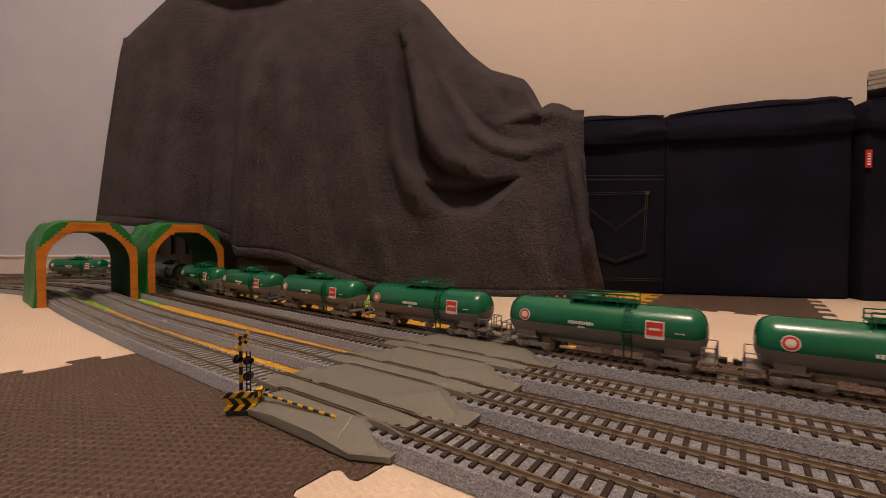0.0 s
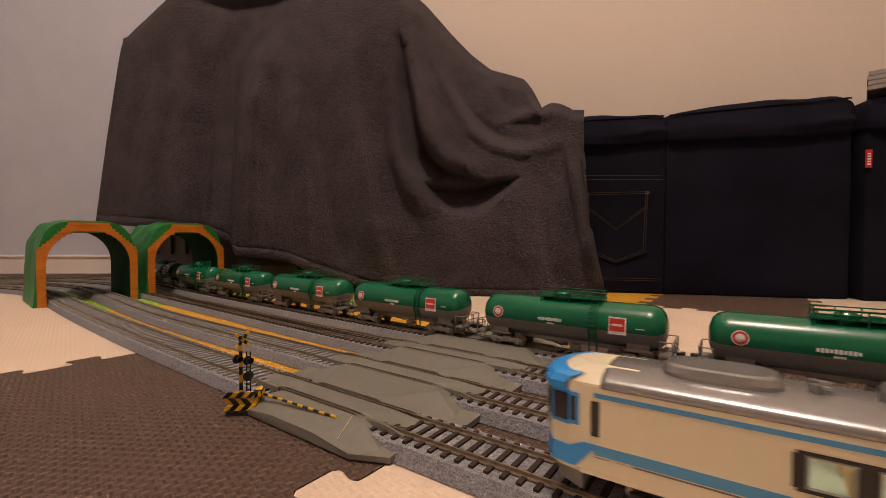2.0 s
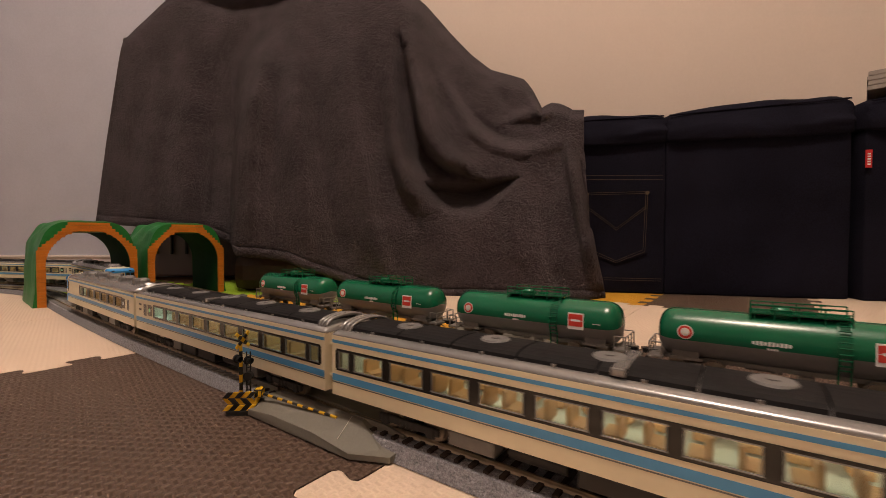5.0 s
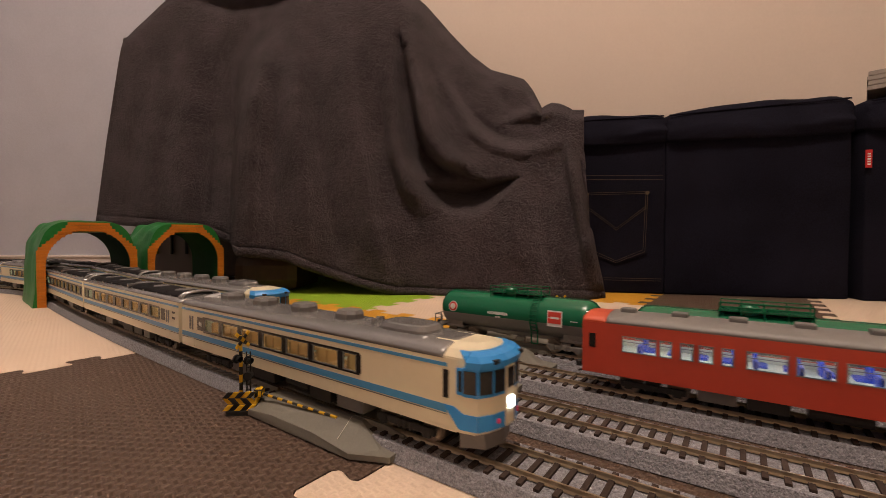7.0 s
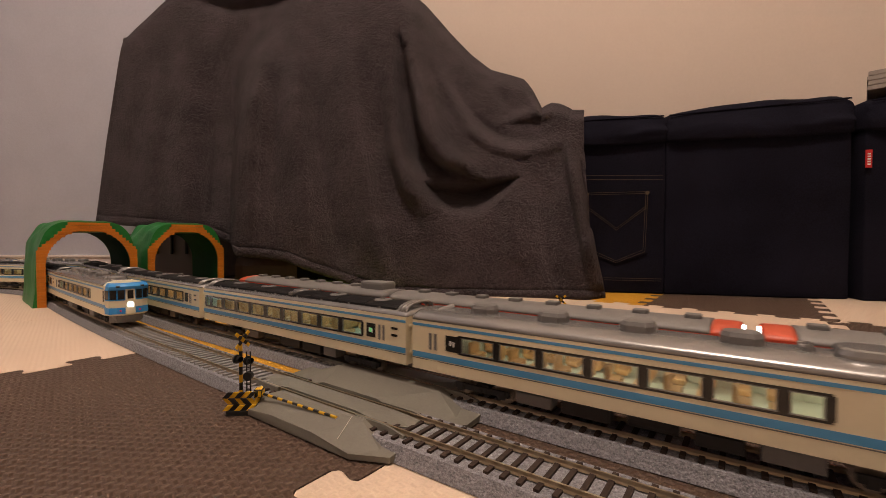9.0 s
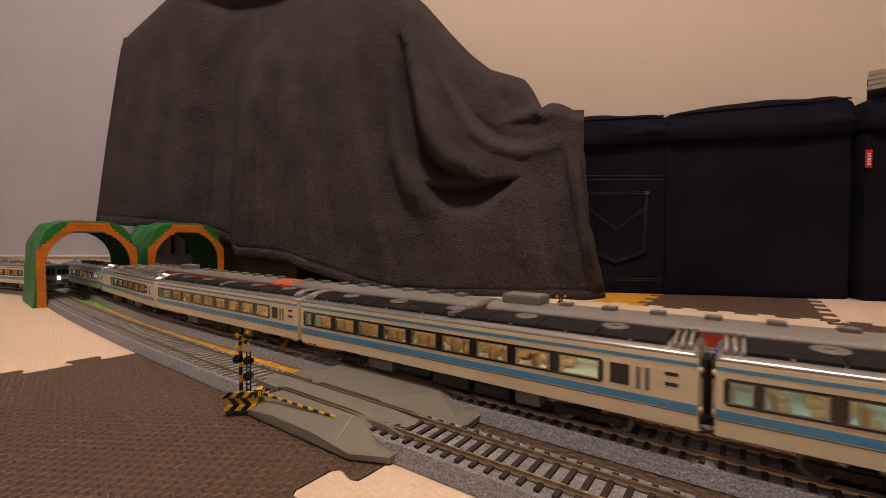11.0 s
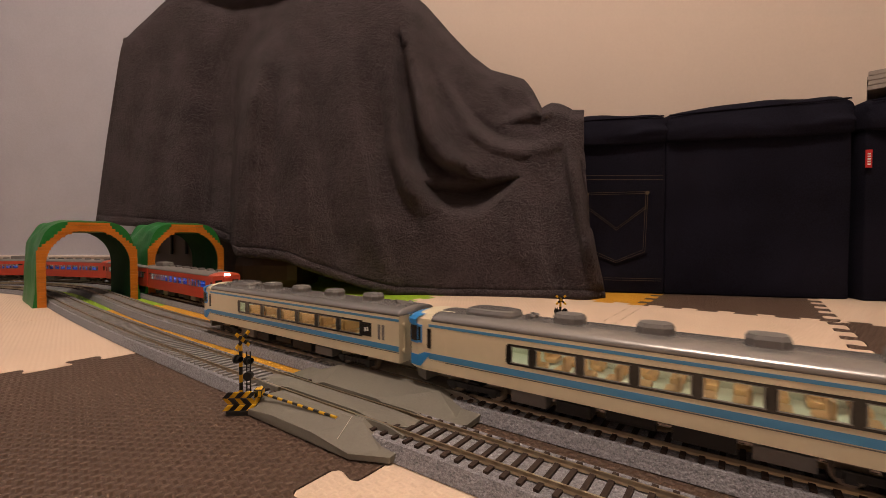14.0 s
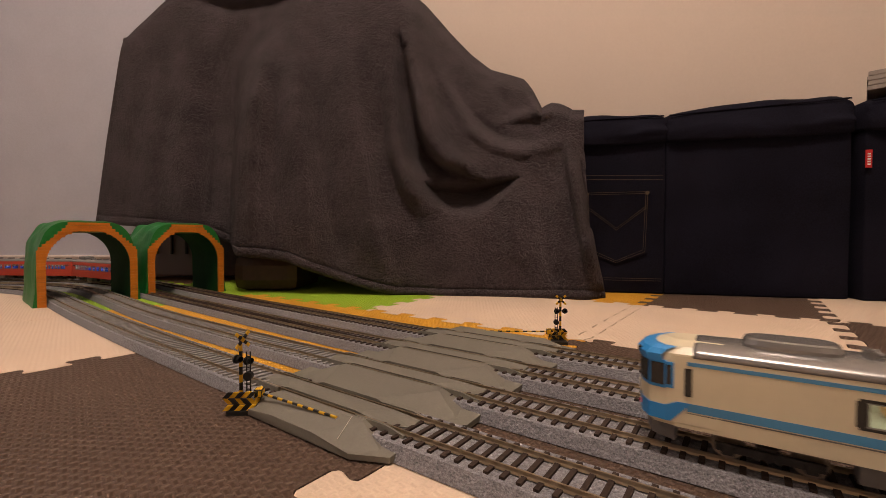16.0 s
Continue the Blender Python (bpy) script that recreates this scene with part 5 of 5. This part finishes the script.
def tank_wagon():
    """Bogie tank wagon, green above and grey below, with catwalk, ladders, end platforms and marks."""
    w = thing("tank_wagon", "green and grey bogie tank wagon with top catwalk and ladders", "tank wagon", "green tank wagons")
    half, r, zc = 0.0740, 0.0165, 0.0275
    for x in (-0.050, 0.050):
        bogie(w, x, 0.0215, 0.0054, M["frame_grey"])
    n = 40
    split = -0.0030
    prof = [(-half, 0.0), (-half + 0.0004, 0.006), (-half + 0.0022, 0.0118), (-half + 0.0050, 0.0148), (-half + 0.0090, 0.0163), (-half + 0.012, r)]
    prof += [(half - 0.012, r)] + [(-a, b) for a, b in prof[:-1][::-1]]
    for name, lo, hi, mat in (("tank_top", True, False, "tank_green"), ("tank_belly", False, True, "tank_grey")):
        bm = B()
        rings = []
        a0 = math.asin(split / r)
        a1, a2 = (a0, math.pi - a0) if lo else (math.pi - a0, 2 * math.pi + a0)
        for x, rr in prof:
            rings.append([(x, max(rr, 1e-4) * math.cos(a1 + (a2 - a1) * j / n), zc + max(rr, 1e-4) * math.sin(a1 + (a2 - a1) * j / n)) for j in range(n + 1)])
        loft(bm, rings, closed_ring=False)
        part(name, bm, M[mat], w, smooth=True)
    bm = B()
    box(bm, (0, 0, 0.0100), (0.156, 0.009, 0.0030), 0.0004)
    for s in (-1, 1):
        box(bm, (s * 0.0745, 0, 0.0104), (0.0100, 0.030, 0.0016), 0.0003)
        box(bm, (s * 0.056, 0, 0.0112), (0.020, 0.026, 0.0020), 0.0004)
        for y in (-0.011, 0.011):
            box(bm, (s * 0.056, y, 0.0142), (0.016, 0.0022, 0.0080), 0.0006)
    part("underframe", bm, M["frame_grey"], w)
    for s in (-1, 1):
        bm = B()
        x = s * 0.0785
        for y in (-0.0135, -0.0045, 0.0045, 0.0135):
            rod(bm, (x, y, 0.0108), (x, y, 0.0205), 0.00045, 6)
        rod(bm, (x, -0.0135, 0.0205), (x, 0.0135, 0.0205), 0.00045, 6)
        rod(bm, (x, -0.0135, 0.0160), (x, 0.0135, 0.0160), 0.0004, 6)
        for y in (-0.0140, 0.0140):
            rod(bm, (x, y, 0.0205), (x - s * 0.0080, y, 0.0205), 0.00045, 6)
            rod(bm, (x - s * 0.0080, y, 0.0205), (x - s * 0.0080, y, 0.0050), 0.00045, 6)
            rod(bm, (x, y, 0.0205), (x, y, 0.0050), 0.00045, 6)
            for z in (0.0055, 0.0085):
                rod(bm, (x, y, z), (x - s * 0.0080, y, z), 0.0004, 6)
        part("end_railing", bm, M["frame_grey"], w)
        coupler(w, s * 0.076, s)
    bm = B()
    box(bm, (0.004, 0, zc + r + 0.0016), (0.050, 0.018, 0.0008), 0.0002)
    for y in (-0.0078, 0.0078):
        for x in (-0.018, 0.026):
            rod(bm, (x, y, zc + r * 0.85), (x, y, zc + r + 0.0008), 0.0006, 6)
    part("catwalk", bm, M["tank_green"], w)
    bm = B()
    rod(bm, (-0.004, 0, zc + r - 0.001), (-0.004, 0, zc + r + 0.0042), 0.0060, 20)
    rod(bm, (-0.004, 0, zc + r + 0.0042), (-0.004, 0, zc + r + 0.0054), 0.0052, 20, 0.0040)
    box(bm, (0.009, 0, zc + r + 0.0020), (0.006, 0.006, 0.0036), 0.0008)
    part("manhole", bm, M["tank_green"], w)
    bm = B()
    for y in (-0.0092, 0.0092):
        for x in (-0.020, -0.008, 0.004, 0.016, 0.028):
            rod(bm, (x, y, zc + r * 0.82), (x, y, zc + r + 0.0072), 0.00045, 6)
        for z in (0.0044, 0.0072):
            rod(bm, (-0.020, y, zc + r + z), (0.028, y, zc + r + z), 0.0004, 6)
    part("top_railing", bm, M["tank_green"], w)
    for s in (-1, 1):
        bm = B()
        pts = [(s * (r + 0.0016) * math.cos(a), zc + (r + 0.0016) * math.sin(a)) for a in (radians(-35 + 11 * j) for j in range(10))]
        pts = [(s * 0.0140, 0.0060)] + pts
        def stile():
            rail = B()
            loft(rail, [[(dx, y0 * k, z0 + dz) for dx, k, dz in ((-0.0005, 1.0, 0), (0.0005, 1.0, 0), (0.0005, 0.94, 0.0003), (-0.0005, 0.94, 0.0003))] for y0, z0 in pts])
            return rail
        bm.free()
        ladder = part("side_ladder", stile(), M["tank_green"], w, m=pose(0.0215, 0, 0))
        place("stile", ladder.data, ladder, m=pose(0.0055, 0, 0))
        bm = B()
        rod(bm, (0, 0, 0), (0.0055, 0, 0), 0.0005, 6)
        rung = part("rung", bm, M["tank_green"], ladder, m=pose(0, *pts[0]))
        for q in pts[1:]:
            place("rung", rung.data, ladder, m=pose(0, *q))

        def on_tank(x, ang, lift):
            return pose(x, 0, zc) @ pose(0, 0, 0, ang if s < 0 else -ang, 0, 0) @ pose(0, s * (r + lift), 0)
        bm = B()
        for rad, lift, mi in ((0.0048, 0.0001, 0), (0.0042, 0.0003, 1), (0.0027, 0.0005, 0)):
            g = bmesh.ops.create_cone(bm, cap_ends=True, segments=24, radius1=rad, radius2=rad, depth=0.0003, matrix=on_tank(-0.0560, -9, lift) @ pose(0, 0, 0, 90, 0, 0))
            for f in {f for v in g["verts"] for f in v.link_faces}:
                f.material_index = mi
        box(bm, (0.0002, s * 0.0011, 0.0003), (0.0042, 0.0006, 0.0030), 0.0001, on_tank(-0.0560, -9, 0.0), 2)
        part("round_emblem", bm, [M["white_mark"], M["red_mark"], M["yellow_mark"]], w, "round red and white emblem")
        bm = B()
        box(bm, (0, 0, 0), (0.0122, 0.0010, 0.0126), 0, on_tank(0.0425, -5, 0.0), 0)
        box(bm, (0, s * 0.00060, 0.0030), (0.0108, 0.0004, 0.0046), 0, on_tank(0.0425, -5, 0.0), 1)
        box(bm, (0, s * 0.00060, -0.0018), (0.0108, 0.0004, 0.0042), 0, on_tank(0.0425, -5, 0.0), 1)
        box(bm, (0, s * 0.00066, 0.0006), (0.0070, 0.0004, 0.0016), 0, on_tank(0.0425, -5, 0.0), 0)
        part("side_label", bm, [M["white_mark"], M["red_mark"]], w, "red and white square label")
        bm = B()
        for j in range(10):
            box(bm, (-0.0095 + 0.0020 * j, 0, 0.0), (0.0015, 0.0003, 0.0026 if j % 3 else 0.0020), 0, on_tank(-0.0090, -2, 0.0001))
        for j in range(4):
            box(bm, (-0.002 + 0.0014 * j, 0, -0.0032), (0.0010, 0.0003, 0.0012), 0, on_tank(-0.0090, -2, 0.0001))
        for j in range(3):
            box(bm, (0.0 + 0.002 * j, 0, 0), (0.0016, 0.0003, 0.0006), 0, on_tank(0.0560, -2, 0.0001))
        part("marking_bars", bm, M["white_mark"], w, "white lettering as plain bars")
    bm = B()
    rod(bm, (-0.006, 0, 0.0065), (-0.006, 0, 0.0125), 0.0028, 12)
    box(bm, (0.008, -0.006, 0.0065), (0.008, 0.005, 0.0042), 0.0006)
    rod(bm, (-0.022, 0.006, 0.0075), (-0.008, 0.006, 0.0075), 0.0024, 12)
    part("valve_gear", bm, M["frame_grey"], w)
    return w


# ---- trains: how far each has come, and its cars ----
CAR = 0.275


def progress(t, knots):
    """Distance along the track, straight on past the first and last knots."""
    ts, us = [k[0] for k in knots], [k[1] for k in knots]
    if t < ts[0]:
        return us[0] + (t - ts[0]) * (us[1] - us[0]) / (ts[1] - ts[0])
    if t > ts[-1]:
        return us[-1] + (t - ts[-1]) * (us[-1] - us[-2]) / (ts[-1] - ts[-2])
    return float(np.interp(t, ts, us))


TANKS = [(0.0, 0.510), (2.2, 0.862), (4.1, 1.169), (6.4, 1.547), (7.0, 1.645), (16.0, 3.10)]
LEFTBOUND = [(0.0, 1.352), (2.2, 0.859), (2.8, 0.725), (3.5, 0.577), (4.1, 0.445), (6.4, -0.083), (7.0, -0.214), (7.5, -0.322), (8.0, -0.433), (8.5, -0.543), (9.1, -0.685), (16.0, -2.25)]
RIGHTBOUND = [(0.0, -0.960), (4.2, -0.005), (6.4, 0.488), (7.0, 0.614), (7.5, 0.728), (8.0, 0.836), (8.5, 0.942), (9.1, 1.087), (11.5, 1.607), (12.3, 1.777), (13.2, 1.982), (14.0, 2.157), (15.0, 2.361), (15.7, 2.507), (16.0, 2.570)]
REDS = [(0.0, 2.300), (6.4, 0.977), (7.0, 0.868), (7.5, 0.757), (8.0, 0.648), (9.1, 0.430), (11.5, -0.067), (12.3, -0.228), (13.2, -0.437), (14.0, -0.630), (15.0, -0.822), (16.0, -1.010)]

cab_lit = cab_coach("cream blue-striped diesel coach with blue-visored cab, white sign lit", "lamp_warm", "headlight")
cab_green = cab_coach("cream blue-striped diesel coach with blue-visored cab, yellow-green sign lit", "lamp_warm", "head_sign")
cab_dark = cab_coach("cream blue-striped diesel coach with silver roof and blue-visored cab", "lamp_warm", "")
black_cool = black_roof_coach("cream blue-striped diesel coach, black roof, pale green lit windows", "lamp_cool", True)
black_warm = black_roof_coach("cream blue-striped diesel coach with black panelled roof and tan seats", "lamp_warm", False)
red_plain = red_coach("vermilion diesel coach with grey roof, blue seats and lit windows", False)
red_box = red_coach("vermilion diesel coach with a roof tank, blue seats and lit windows", True)
wagon = tank_wagon()

FLEET = []
used = set()


def take(src):
    """The built car itself the first time, then copies of it."""
    if src.name in used:
        return copy_thing(src, Matrix())
    used.add(src.name)
    return src


def roll(src, line, knots, shift, turned, base):
    FLEET.append((take(src), line, knots, shift, turned, base))


for k in range(-5, 5):
    roll(wagon, 4, TANKS, k * 0.1725, False, 0.100)
for k, (src, turned) in enumerate(((cab_dark, True), (black_cool, True), (black_warm, False), (cab_lit, False))):
    roll(src, 1, LEFTBOUND, CAR * (k + 0.5), turned, 0.176)
for k, (src, turned) in enumerate(((cab_green, False), (black_cool, False), (black_warm, False), (black_warm, False), (cab_dark, True), (cab_dark, True))):
    roll(src, 2, RIGHTBOUND, -CAR * (k + 0.5), turned, 0.176)
for k, (src, turned) in enumerate(((red_box, True), (red_plain, False), (red_plain, True), (red_box, False))):
    roll(src, 3, REDS, 0.2540 * (k + 0.5), turned, 0.168)


def motions():
    for car, line, knots, shift, turned, base in FLEET:
        rows = []
        for j in range(81):
            t = j * 0.2
            m = run_pose(line, progress(t, knots) + shift, base)
            rows.append((t, m @ pose(0, 0, 0, 0, 0, 180) if turned else m))
        walk(car, rows)


motions()
